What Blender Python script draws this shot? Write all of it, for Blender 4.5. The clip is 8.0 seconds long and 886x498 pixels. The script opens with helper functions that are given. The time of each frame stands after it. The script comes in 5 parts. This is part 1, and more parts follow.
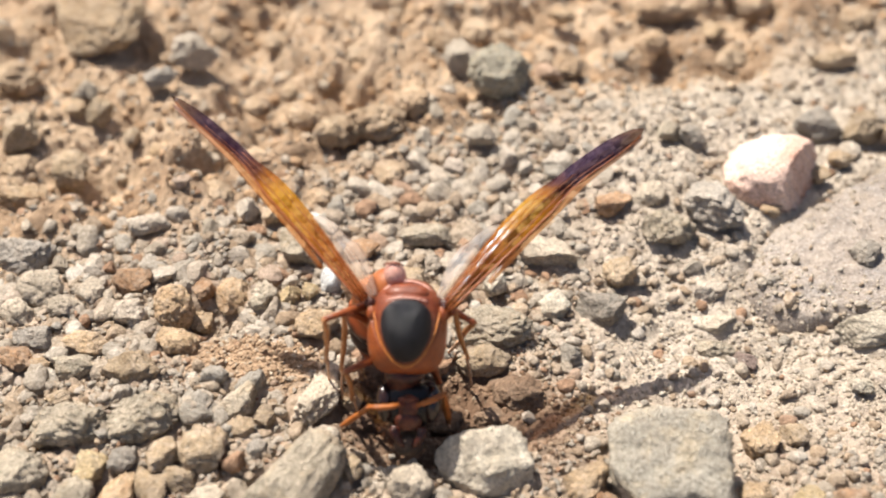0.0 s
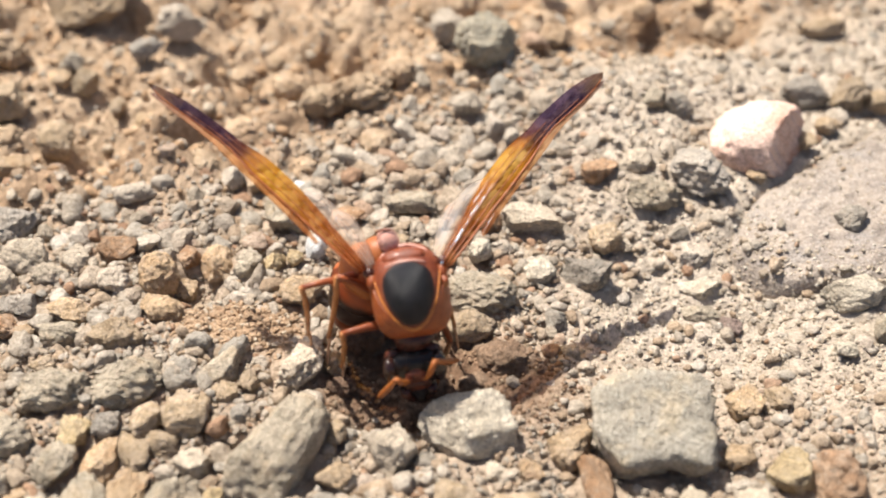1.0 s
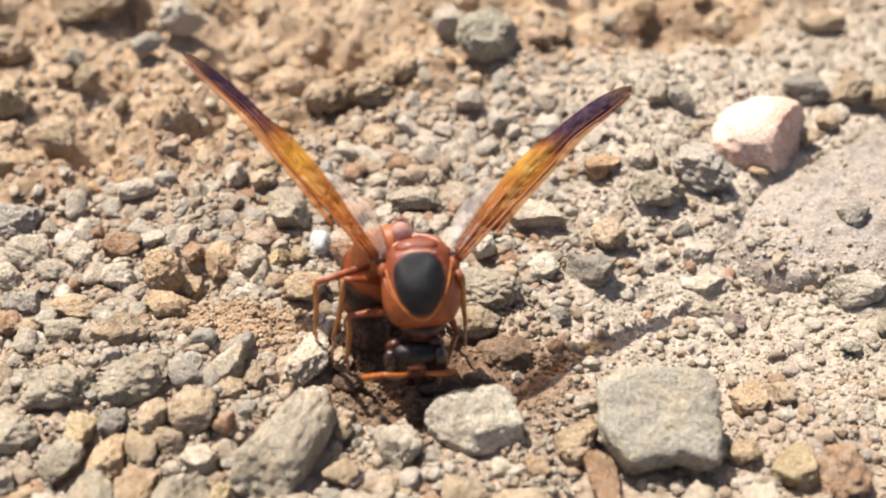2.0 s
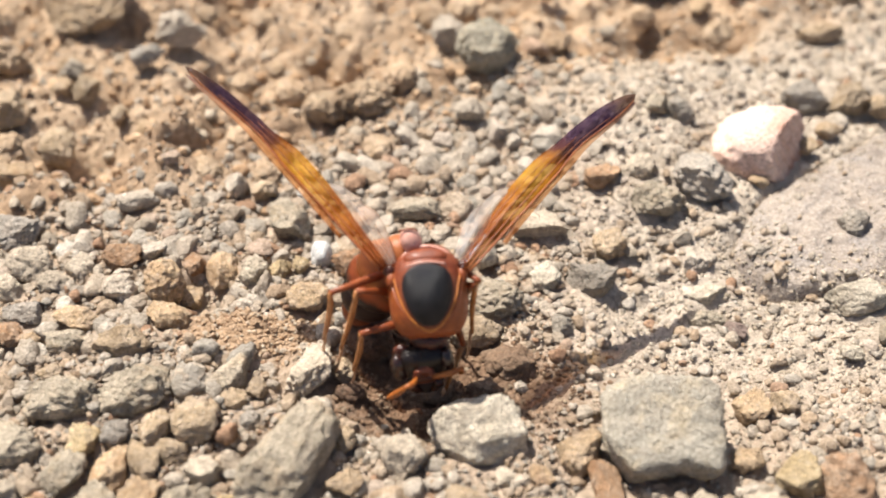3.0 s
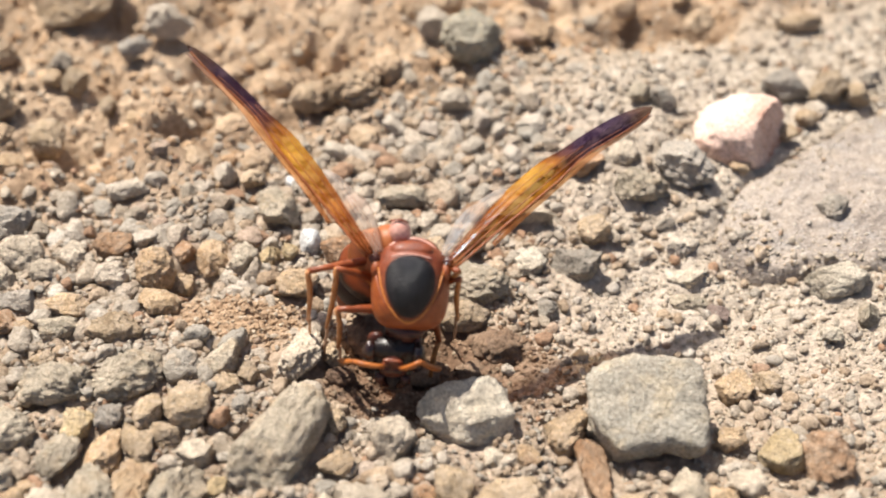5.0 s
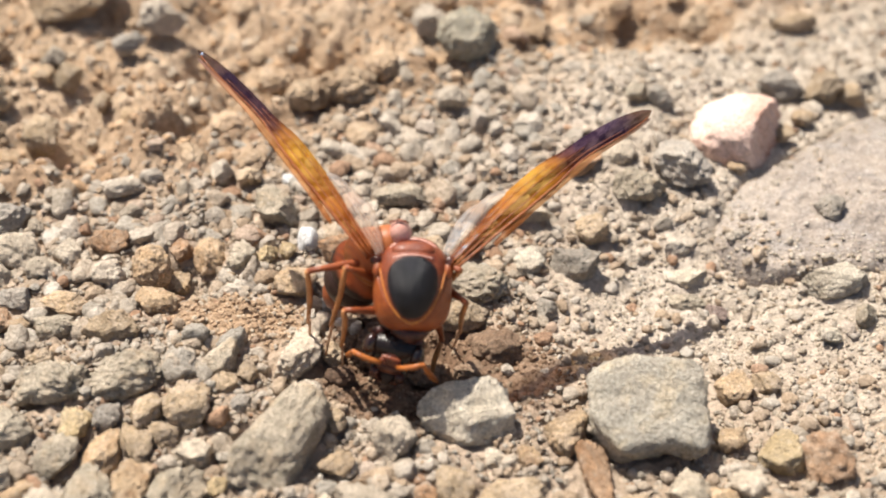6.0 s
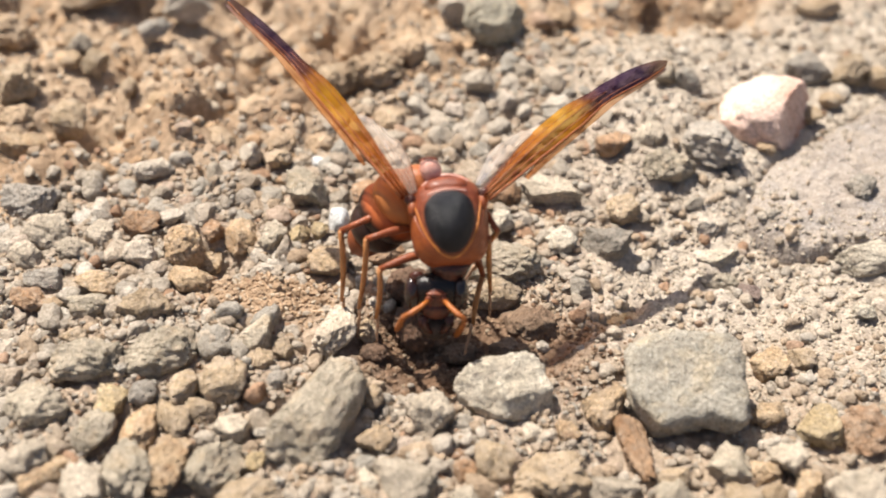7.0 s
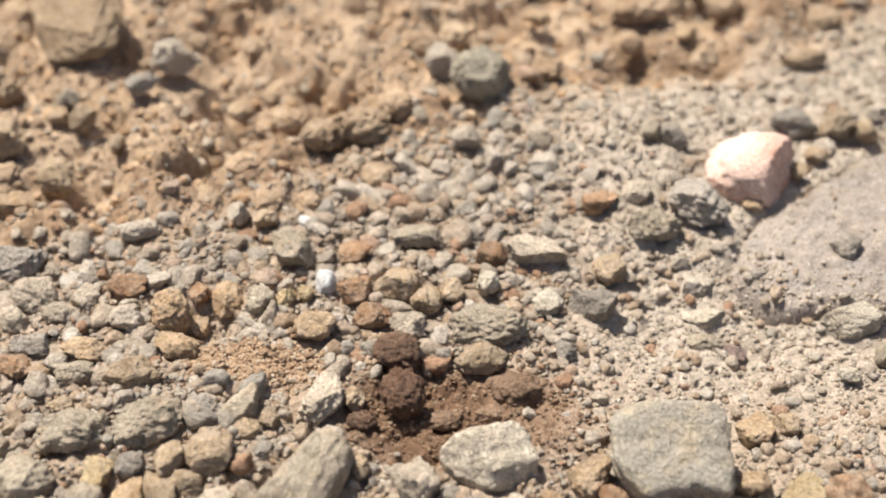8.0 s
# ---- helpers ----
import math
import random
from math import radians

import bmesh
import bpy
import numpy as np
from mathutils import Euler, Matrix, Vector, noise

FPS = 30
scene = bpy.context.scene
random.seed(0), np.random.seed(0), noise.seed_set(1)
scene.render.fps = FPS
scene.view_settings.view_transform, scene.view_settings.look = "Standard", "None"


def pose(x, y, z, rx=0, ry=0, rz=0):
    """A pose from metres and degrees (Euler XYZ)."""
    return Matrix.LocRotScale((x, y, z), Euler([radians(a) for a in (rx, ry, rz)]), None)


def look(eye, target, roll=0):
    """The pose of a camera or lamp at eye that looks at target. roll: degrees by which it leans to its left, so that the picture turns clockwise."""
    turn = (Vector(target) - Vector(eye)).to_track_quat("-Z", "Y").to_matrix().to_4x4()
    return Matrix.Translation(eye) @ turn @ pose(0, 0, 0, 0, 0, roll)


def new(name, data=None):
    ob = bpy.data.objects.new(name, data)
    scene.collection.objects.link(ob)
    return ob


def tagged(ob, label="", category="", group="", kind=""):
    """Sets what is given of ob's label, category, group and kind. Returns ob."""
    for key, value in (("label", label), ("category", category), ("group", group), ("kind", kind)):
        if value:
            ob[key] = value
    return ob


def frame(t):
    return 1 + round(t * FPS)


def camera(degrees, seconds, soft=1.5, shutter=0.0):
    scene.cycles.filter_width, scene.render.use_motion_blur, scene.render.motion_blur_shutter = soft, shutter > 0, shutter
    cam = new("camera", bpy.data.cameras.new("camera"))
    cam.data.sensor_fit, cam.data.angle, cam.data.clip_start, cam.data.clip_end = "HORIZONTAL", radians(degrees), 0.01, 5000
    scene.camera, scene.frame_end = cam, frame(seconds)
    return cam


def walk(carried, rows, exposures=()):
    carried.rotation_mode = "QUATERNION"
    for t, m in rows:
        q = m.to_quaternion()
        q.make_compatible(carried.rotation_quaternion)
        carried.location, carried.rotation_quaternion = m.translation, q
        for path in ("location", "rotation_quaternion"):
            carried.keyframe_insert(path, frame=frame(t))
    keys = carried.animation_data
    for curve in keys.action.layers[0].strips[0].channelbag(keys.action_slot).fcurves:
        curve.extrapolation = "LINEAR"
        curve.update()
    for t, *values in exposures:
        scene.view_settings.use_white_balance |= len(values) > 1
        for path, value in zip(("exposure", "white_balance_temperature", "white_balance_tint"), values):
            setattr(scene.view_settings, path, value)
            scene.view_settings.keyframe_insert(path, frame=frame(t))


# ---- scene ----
MM = 0.001


def eye(x, y, z, yaw, pitch, roll):
    """A camera pose from millimetres and degrees: yaw to the left of +y, pitch up, roll."""
    return pose(x * MM, y * MM, z * MM, 90 + pitch, 0, yaw) @ pose(0, 0, 0, 0, 0, roll)


# ---- camera ----
cam = camera(36, 8.0, soft=1.9)
cam.data.dof.use_dof = True
cam.data.dof.focus_distance = 0.0635
cam.data.dof.aperture_fstop = 42
walk(cam, [
    (0.0, eye(0.75, -56.21, 47.01, 1.81, -42.73, -0.25)),
    (0.1, eye(0.90, -56.23, 47.02, 1.81, -42.64, -0.31)),
    (0.2, eye(1.06, -56.25, 47.03, 1.92, -42.93, -0.36)),
    (0.3, eye(1.21, -56.27, 47.04, 2.12, -43.04, -0.42)),
    (0.4, eye(1.36, -56.29, 47.05, 2.29, -43.14, -0.47)),
    (0.5, eye(1.52, -56.31, 47.07, 2.16, -43.01, -0.53)),
    (0.6, eye(1.53, -56.41, 46.90, 1.87, -43.11, -0.54)),
    (0.7, eye(1.54, -56.51, 46.73, 1.74, -43.75, -0.54)),
    (0.8, eye(1.55, -56.61, 46.56, 2.15, -44.05, -0.55)),
    (0.9, eye(1.56, -56.71, 46.39, 2.15, -43.63, -0.56)),
    (1.0, eye(1.57, -56.81, 46.23, 1.90, -43.29, -0.57)),
    (1.1, eye(1.47, -56.80, 46.27, 1.53, -42.95, -0.52)),
    (1.2, eye(1.37, -56.79, 46.32, 1.02, -43.19, -0.47)),
    (1.3, eye(1.27, -56.78, 46.37, 1.37, -43.57, -0.43)),
    (1.4, eye(1.17, -56.77, 46.42, 1.56, -43.68, -0.38)),
    (1.5, eye(1.07, -56.76, 46.46, 1.57, -43.52, -0.33)),
    (1.6, eye(1.02, -56.77, 46.45, 1.63, -43.27, -0.31)),
    (1.7, eye(0.98, -56.78, 46.44, 1.54, -43.48, -0.30)),
    (2.8, eye(0.47, -56.88, 46.32, 1.10, -43.72, -0.11)),
    (2.9, eye(0.42, -56.89, 46.30, 1.21, -43.76, -0.10)),
    (3.0, eye(0.37, -56.90, 46.29, 0.80, -43.04, -0.08)),
    (3.1, eye(0.63, -56.91, 46.43, 0.72, -43.18, -0.08)),
    (3.2, eye(0.89, -56.92, 46.57, 0.62, -43.44, -0.08)),
    (3.3, eye(1.15, -56.93, 46.71, 0.57, -43.73, -0.08)),
    (3.4, eye(1.41, -56.94, 46.85, 0.39, -43.50, -0.08)),
    (3.5, eye(1.67, -56.95, 47.00, 0.57, -43.41, -0.07)),
    (3.6, eye(1.52, -57.05, 46.95, 0.48, -42.91, 0.02)),
    (3.7, eye(1.37, -57.14, 46.91, 0.26, -42.15, 0.12)),
    (3.8, eye(1.21, -57.24, 46.87, -0.13, -41.82, 0.22)),
    (3.9, eye(1.06, -57.34, 46.82, 0.01, -42.24, 0.32)),
    (4.0, eye(0.90, -57.43, 46.78, 0.24, -42.91, 0.42)),
    (4.1, eye(0.76, -57.60, 46.56, 0.59, -43.80, 0.39)),
    (4.2, eye(0.62, -57.78, 46.35, 0.76, -44.22, 0.36)),
    (4.3, eye(0.48, -57.95, 46.13, 0.50, -43.87, 0.34)),
    (4.4, eye(0.35, -58.12, 45.91, 0.17, -43.51, 0.31)),
    (4.5, eye(0.21, -58.29, 45.70, 0.26, -43.15, 0.28)),
    (4.6, eye(0.10, -58.16, 45.93, 0.29, -43.15, 0.24)),
    (4.7, eye(0.00, -58.03, 46.16, 0.09, -43.07, 0.20)),
    (5.8, eye(0.73, -58.05, 46.90, -1.12, -43.46, 0.86)),
    (5.9, eye(-0.08, -57.90, 46.75, -1.65, -43.31, 1.12)),
    (6.0, eye(-0.88, -57.74, 46.61, -1.51, -43.35, 1.37)),
    (6.1, eye(-0.95, -58.18, 46.10, -0.88, -43.32, 1.21)),
    (6.2, eye(-1.01, -58.62, 45.59, -0.95, -43.44, 1.04)),
    (6.3, eye(-1.07, -59.05, 45.08, -1.01, -43.64, 0.88)),
    (6.4, eye(-1.13, -59.49, 44.56, -0.58, -44.02, 0.72)),
    (6.5, eye(-1.19, -59.92, 44.05, -1.10, -43.23, 0.55)),
    (6.6, eye(-1.46, -59.71, 44.27, -1.09, -42.95, 0.69)),
    (6.7, eye(-1.73, -59.49, 44.50, -1.14, -42.29, 0.82)),
    (6.8, eye(-2.01, -59.27, 44.72, -1.32, -42.45, 0.95)),
    (6.9, eye(-2.28, -59.06, 44.95, -1.40, -42.75, 1.09)),
    (7.0, eye(-2.55, -58.84, 45.17, -1.61, -42.67, 1.22)),
    (7.1, eye(-2.43, -58.67, 45.26, -1.36, -42.61, 1.09)),
    (7.2, eye(-2.31, -58.51, 45.35, -1.54, -42.45, 0.97)),
    (7.3, eye(-2.19, -58.34, 45.43, -1.61, -42.02, 0.84)),
    (7.4, eye(-2.07, -58.17, 45.52, -1.56, -42.37, 0.72)),
    (7.5, eye(-1.94, -58.01, 45.61, -1.51, -42.60, 0.59)),
    (7.6, eye(-2.00, -57.80, 45.97, -1.49, -42.28, 0.74)),
    (7.7, eye(-2.05, -57.58, 46.34, -2.16, -41.57, 0.89)),
    (8.0, eye(-2.21, -56.95, 47.43, -1.98, -42.55, 1.32)),
], exposures=[(t, stops + 0.07) for t, stops in ((0.0, 0.80), (0.3, 0.64), (0.5, 0.68), (1.0, 0.84), (1.5, 0.82), (3.5, 0.84), (4.0, 0.50), (4.2, 0.70), (4.5, 0.80), (6.0, 0.78), (6.5, 0.92), (7.0, 0.80), (7.6, 0.78), (7.8, 0.58), (8.0, 0.60))])

# ---- light: high sun from behind and to the side, clear sky ----
SUN_EL, SUN_AZ = 60.5, 133.0
sky_world = bpy.data.worlds.new("sky")
scene.world = sky_world
sky_world.use_nodes = True
wn = sky_world.node_tree.nodes
sky = wn.new("ShaderNodeTexSky")
sky.sky_type = "NISHITA"
sky.sun_disc = False
sky.dust_density = 3.5
sky.ozone_density = 0.5
sky.sun_elevation = radians(SUN_EL)
sky.sun_rotation = radians(90 - SUN_AZ)
wn["Background"].inputs["Strength"].default_value = 0.068
sky_world.node_tree.links.new(sky.outputs["Color"], wn["Background"].inputs["Color"])
sun_data = bpy.data.lights.new("sun", "SUN")
sun_data.energy, sun_data.angle, sun_data.color = 5.0, radians(0.55), (1.0, 0.94, 0.845)
sun = new("sun", sun_data)
sun_dir = Vector((math.cos(radians(SUN_AZ)) * math.cos(radians(SUN_EL)), math.sin(radians(SUN_AZ)) * math.cos(radians(SUN_EL)), math.sin(radians(SUN_EL))))
sun.matrix_world = look(sun_dir * 2.0, (0, 0, 0))


# ---- materials ----
def node_mat(name):
    m = bpy.data.materials.new(name)
    m.use_nodes = True
    return m, m.node_tree.nodes, m.node_tree.links, m.node_tree.nodes["Principled BSDF"]


def noise_node(nodes, links, coord, size_mm, detail=4.0, rough=0.6):
    n = nodes.new("ShaderNodeTexNoise")
    n.inputs["Scale"].default_value = 1.0 / (size_mm * MM)
    n.inputs["Detail"].default_value = detail
    n.inputs["Roughness"].default_value = rough
    links.new(coord, n.inputs["Vector"])
    return n


def ramp_node(nodes, links, source, stops):
    r = nodes.new("ShaderNodeValToRGB")
    el = r.color_ramp.elements
    while len(el) < len(stops):
        el.new(0.5)
    for e, (p, c) in zip(el, stops):
        e.position, e.color = p, (*c, 1)
    links.new(source, r.inputs["Fac"])
    return r


def mix_node(nodes, links, a, b, fac, mode="MIX"):
    m = nodes.new("ShaderNodeMix")
    m.data_type, m.blend_type = "RGBA", mode
    for sock, v in ((m.inputs["Factor"], fac), (m.inputs["A"], a), (m.inputs["B"], b)):
        if hasattr(v, "node"):
            links.new(v, sock)
        elif isinstance(v, tuple):
            sock.default_value = (*v, 1)
        else:
            sock.default_value = v
    return m.outputs["Result"]


def bump_node(nodes, links, height, strength, dist_mm, before=None):
    b = nodes.new("ShaderNodeBump")
    b.inputs["Strength"].default_value = strength
    b.inputs["Distance"].default_value = dist_mm * MM
    links.new(height, b.inputs["Height"])
    if before is not None:
        links.new(before, b.inputs["Normal"])
    return b.outputs["Normal"]


def stone_mat(name, dark, light, speck=(0.62, 0.58, 0.5), speck_amount=0.25, dust=0.35, stain=None, rough=0.85, grain=1.0, relief=1.0):
    """Weathered stone: two mixed tones, mineral specks, soil dust in patches, fine relief."""
    m, n, l, p = node_mat(name)
    tc = n.new("ShaderNodeTexCoord")
    info = n.new("ShaderNodeObjectInfo")
    shift = n.new("ShaderNodeVectorMath")
    shift.operation = "ADD"
    l.new(tc.outputs["Object"], shift.inputs[0])
    l.new(info.outputs["Random"], shift.inputs[1])
    co = shift.outputs["Vector"]
    big = noise_node(n, l, co, 1.3 * grain, 5)
    col = ramp_node(n, l, big.outputs["Fac"], [(0.33, dark), (0.68, light)]).outputs["Color"]
    if stain:
        st = noise_node(n, l, co, 0.9 * grain, 4)
        sr = ramp_node(n, l, st.outputs["Fac"], [(0.52, (0, 0, 0)), (0.68, (1, 1, 1))])
        col = mix_node(n, l, col, stain, sr.outputs["Color"])
    fine = noise_node(n, l, co, 0.16, 5, 0.7)
    fr = ramp_node(n, l, fine.outputs["Fac"], [(0.28, (0.48, 0.45, 0.42)), (0.7, (1.4, 1.4, 1.4))])
    col = mix_node(n, l, col, fr.outputs["Color"], 0.9, "MULTIPLY")
    vor = n.new("ShaderNodeTexVoronoi")
    vor.inputs["Scale"].default_value = 1 / (0.32 * MM)
    l.new(co, vor.inputs["Vector"])
    vr = ramp_node(n, l, vor.outputs["Distance"], [(0.12, (1, 1, 1)), (0.3, (0, 0, 0))])
    vf = n.new("ShaderNodeMath")
    vf.operation = "MULTIPLY"
    l.new(vr.outputs["Color"], vf.inputs[0])
    vf.inputs[1].default_value = speck_amount
    col = mix_node(n, l, col, speck, vf.outputs["Value"])
    dn = noise_node(n, l, co, 0.7 * grain, 6, 0.7)
    dr = ramp_node(n, l, dn.outputs["Fac"], [(0.42, (0, 0, 0)), (0.66, (dust, dust, dust))])
    col = mix_node(n, l, col, (0.56, 0.455, 0.355), dr.outputs["Color"])
    hs = n.new("ShaderNodeHueSaturation")
    mr = n.new("ShaderNodeMapRange")
    mr.inputs["To Min"].default_value, mr.inputs["To Max"].default_value = 0.92, 1.28
    l.new(info.outputs["Random"], mr.inputs["Value"])
    l.new(mr.outputs["Result"], hs.inputs["Value"])
    l.new(col, hs.inputs["Color"])
    l.new(hs.outputs["Color"], p.inputs["Base Color"])
    p.inputs["Roughness"].default_value = rough
    p.inputs["Specular IOR Level"].default_value = 0.3
    pits = noise_node(n, l, co, 0.45, 5, 0.65)
    coarse_pits = noise_node(n, l, co, 1.1, 4, 0.7)
    nb = bump_node(n, l, coarse_pits.outputs["Fac"], 0.6 * relief, 0.6)
    nb = bump_node(n, l, pits.outputs["Fac"], 0.9 * relief, 0.42, nb)
    l.new(bump_node(n, l, fine.outputs["Fac"], 1.0 * relief, 0.26, nb), p.inputs["Normal"])
    return m


STONE = {
    "grey": stone_mat("grey_stone", (0.33, 0.285, 0.215), (0.57, 0.49, 0.38), stain=(0.50, 0.40, 0.28)),
    "pale": stone_mat("pale_stone", (0.42, 0.355, 0.272), (0.66, 0.565, 0.45)),
    "dust": stone_mat("dusty_stone", (0.356, 0.263, 0.166), (0.567, 0.431, 0.286), dust=0.6),
    "tan": stone_mat("tan_stone", (0.420, 0.293, 0.176), (0.634, 0.469, 0.298), dust=0.5),
    "orange": stone_mat("orange_stone", (0.46, 0.31, 0.18), (0.61, 0.45, 0.285), stain=(0.42, 0.26, 0.145), dust=0.4),
    "rust": stone_mat("rust_stone", (0.284, 0.157, 0.082), (0.543, 0.337, 0.197), dust=0.45),
    "brick": stone_mat("brick_brown_stone", (0.300, 0.175, 0.100), (0.479, 0.310, 0.195), dust=0.5),
    "yellow": stone_mat("yellow_stone", (0.45, 0.335, 0.18), (0.61, 0.48, 0.295), dust=0.3),
    "white": stone_mat("white_stone", (0.500, 0.420, 0.331), (0.680, 0.602, 0.506), dust=0.35),
    "chalk": stone_mat("chalk_stone", (0.76, 0.76, 0.75), (0.86, 0.86, 0.85), dust=0.0),
    "cream": stone_mat("cream_stone", (0.56, 0.48, 0.37), (0.74, 0.67, 0.55), stain=(0.52, 0.46, 0.36)),
    "pink": stone_mat("pink_stone", (0.46, 0.275, 0.21), (0.72, 0.58, 0.505), speck=(0.84, 0.74, 0.68), speck_amount=0.1, dust=0.03, grain=2.2, relief=0.4),
    "slate": stone_mat("slate_stone", (0.24, 0.215, 0.185), (0.40, 0.36, 0.305), dust=0.4),
    "blue": stone_mat("blue_grey_stone", (0.311, 0.283, 0.252), (0.503, 0.449, 0.383), dust=0.35),
    "green": stone_mat("green_grey_stone", (0.35, 0.32, 0.25), (0.58, 0.52, 0.41), speck=(0.790, 0.619, 0.354), speck_amount=0.6, dust=0.2),
    "purple": stone_mat("purple_grey_stone", (0.192, 0.139, 0.122), (0.311, 0.235, 0.203), dust=0.15),
    "ink": stone_mat("blue_black_stone", (0.068, 0.074, 0.085), (0.160, 0.165, 0.177), dust=0.2),
    "block": stone_mat("ochre_grey_block_stone", (0.286, 0.259, 0.212), (0.429, 0.394, 0.329), stain=(0.473, 0.400, 0.292), dust=0.22, relief=0.8, grain=1.5),
    "clod": stone_mat("dry_earth_clod", (0.41, 0.272, 0.165), (0.65, 0.492, 0.33), dust=0.45, speck_amount=0.1),
    "mud": stone_mat("damp_earth", (0.215, 0.135, 0.085), (0.37, 0.25, 0.165), dust=0.12, speck_amount=0.08, rough=0.75),
    "wet": stone_mat("wet_earth", (0.115, 0.066, 0.041), (0.20, 0.12, 0.077), dust=0.08, speck_amount=0.05, rough=0.65),
    "mudball": stone_mat("damp_red_earth", (0.12, 0.064, 0.038), (0.215, 0.122, 0.076), dust=0.08, speck_amount=0.05, rough=0.55),
    "slab": stone_mat("dusty_grey_slab_stone", (0.25, 0.21, 0.18), (0.385, 0.335, 0.295), speck=(0.58, 0.53, 0.47), speck_amount=0.5, dust=0.3, stain=(0.30, 0.275, 0.26), grain=2.2, relief=0.7),
}


def gravel_mat(name, stops):
    """Loose grains: each one takes its tone by chance."""
    m, n, l, p = node_mat(name)
    tc = n.new("ShaderNodeTexCoord")
    geo = n.new("ShaderNodeNewGeometry")
    r = ramp_node(n, l, geo.outputs["Random Per Island"], stops)
    fine = noise_node(n, l, tc.outputs["Object"], 0.18, 5, 0.7)
    fr = ramp_node(n, l, fine.outputs["Fac"], [(0.3, (0.62, 0.6, 0.57)), (0.7, (1.25, 1.25, 1.25))])
    col = mix_node(n, l, r.outputs["Color"], fr.outputs["Color"], 0.85, "MULTIPLY")
    p.inputs["Roughness"].default_value = 0.88
    p.inputs["Specular IOR Level"].default_value = 0.25
    pits = noise_node(n, l, tc.outputs["Object"], 0.5, 5, 0.7)
    pr = ramp_node(n, l, pits.outputs["Fac"], [(0.34, (0.68, 0.63, 0.58)), (0.6, (1.12, 1.12, 1.12))])
    col = mix_node(n, l, col, pr.outputs["Color"], 0.6, "MULTIPLY")
    l.new(col, p.inputs["Base Color"])
    nb = bump_node(n, l, pits.outputs["Fac"], 0.9, 0.4)
    l.new(bump_node(n, l, fine.outputs["Fac"], 1.0, 0.22, nb), p.inputs["Normal"])
    return m


GREY_GRAVEL = gravel_mat("grey_gravel", [(0.0, (0.47, 0.40, 0.32)), (0.18, (0.58, 0.51, 0.43)), (0.34, (0.46, 0.34, 0.235)), (0.5, (0.61, 0.52, 0.42)), (0.64, (0.42, 0.385, 0.335)), (0.78, (0.56, 0.425, 0.30)), (0.9, (0.66, 0.605, 0.53)), (0.97, (0.46, 0.29, 0.19))])
PALE_GRIT = gravel_mat("pale_grit", [(0.0, (0.54, 0.46, 0.36)), (0.22, (0.66, 0.57, 0.46)), (0.42, (0.60, 0.505, 0.395)), (0.6, (0.70, 0.62, 0.515)), (0.76, (0.62, 0.49, 0.36)), (0.88, (0.52, 0.465, 0.395)), (0.98, (0.75, 0.69, 0.60))])
BROWN_GRAVEL = gravel_mat("earth_crumbs", [(0.0, (0.590, 0.385, 0.232)), (0.3, (0.705, 0.500, 0.322)), (0.55, (0.516, 0.332, 0.196)), (0.75, (0.763, 0.562, 0.380)), (0.92, (0.640, 0.542, 0.426))])
TAN_CRUMBS = gravel_mat("tan_crumbs", [(0.0, (0.50, 0.34, 0.215)), (0.4, (0.62, 0.44, 0.295)), (0.75, (0.56, 0.40, 0.27)), (0.95, (0.64, 0.54, 0.42))])
MUD_GRAVEL = gravel_mat("damp_crumbs", [(0.0, (0.25, 0.155, 0.098)), (0.4, (0.36, 0.24, 0.158)), (0.8, (0.30, 0.195, 0.125)), (0.95, (0.45, 0.35, 0.25))])


def wob_y(n, l, sep, noise_tex):
    """The place along y from the dip's middle, with a wandering edge."""
    shift = n.new("ShaderNodeMath")
    shift.operation = "SUBTRACT"
    l.new(sep.outputs["Y"], shift.inputs[0])
    shift.inputs[1].default_value = 0.0105
    w = n.new("ShaderNodeMath")
    w.operation = "MULTIPLY_ADD"
    l.new(noise_tex.outputs["Fac"], w.inputs[0])
    w.inputs[1].default_value = 0.008
    l.new(shift.outputs["Value"], w.inputs[2])
    return w.outputs["Value"]


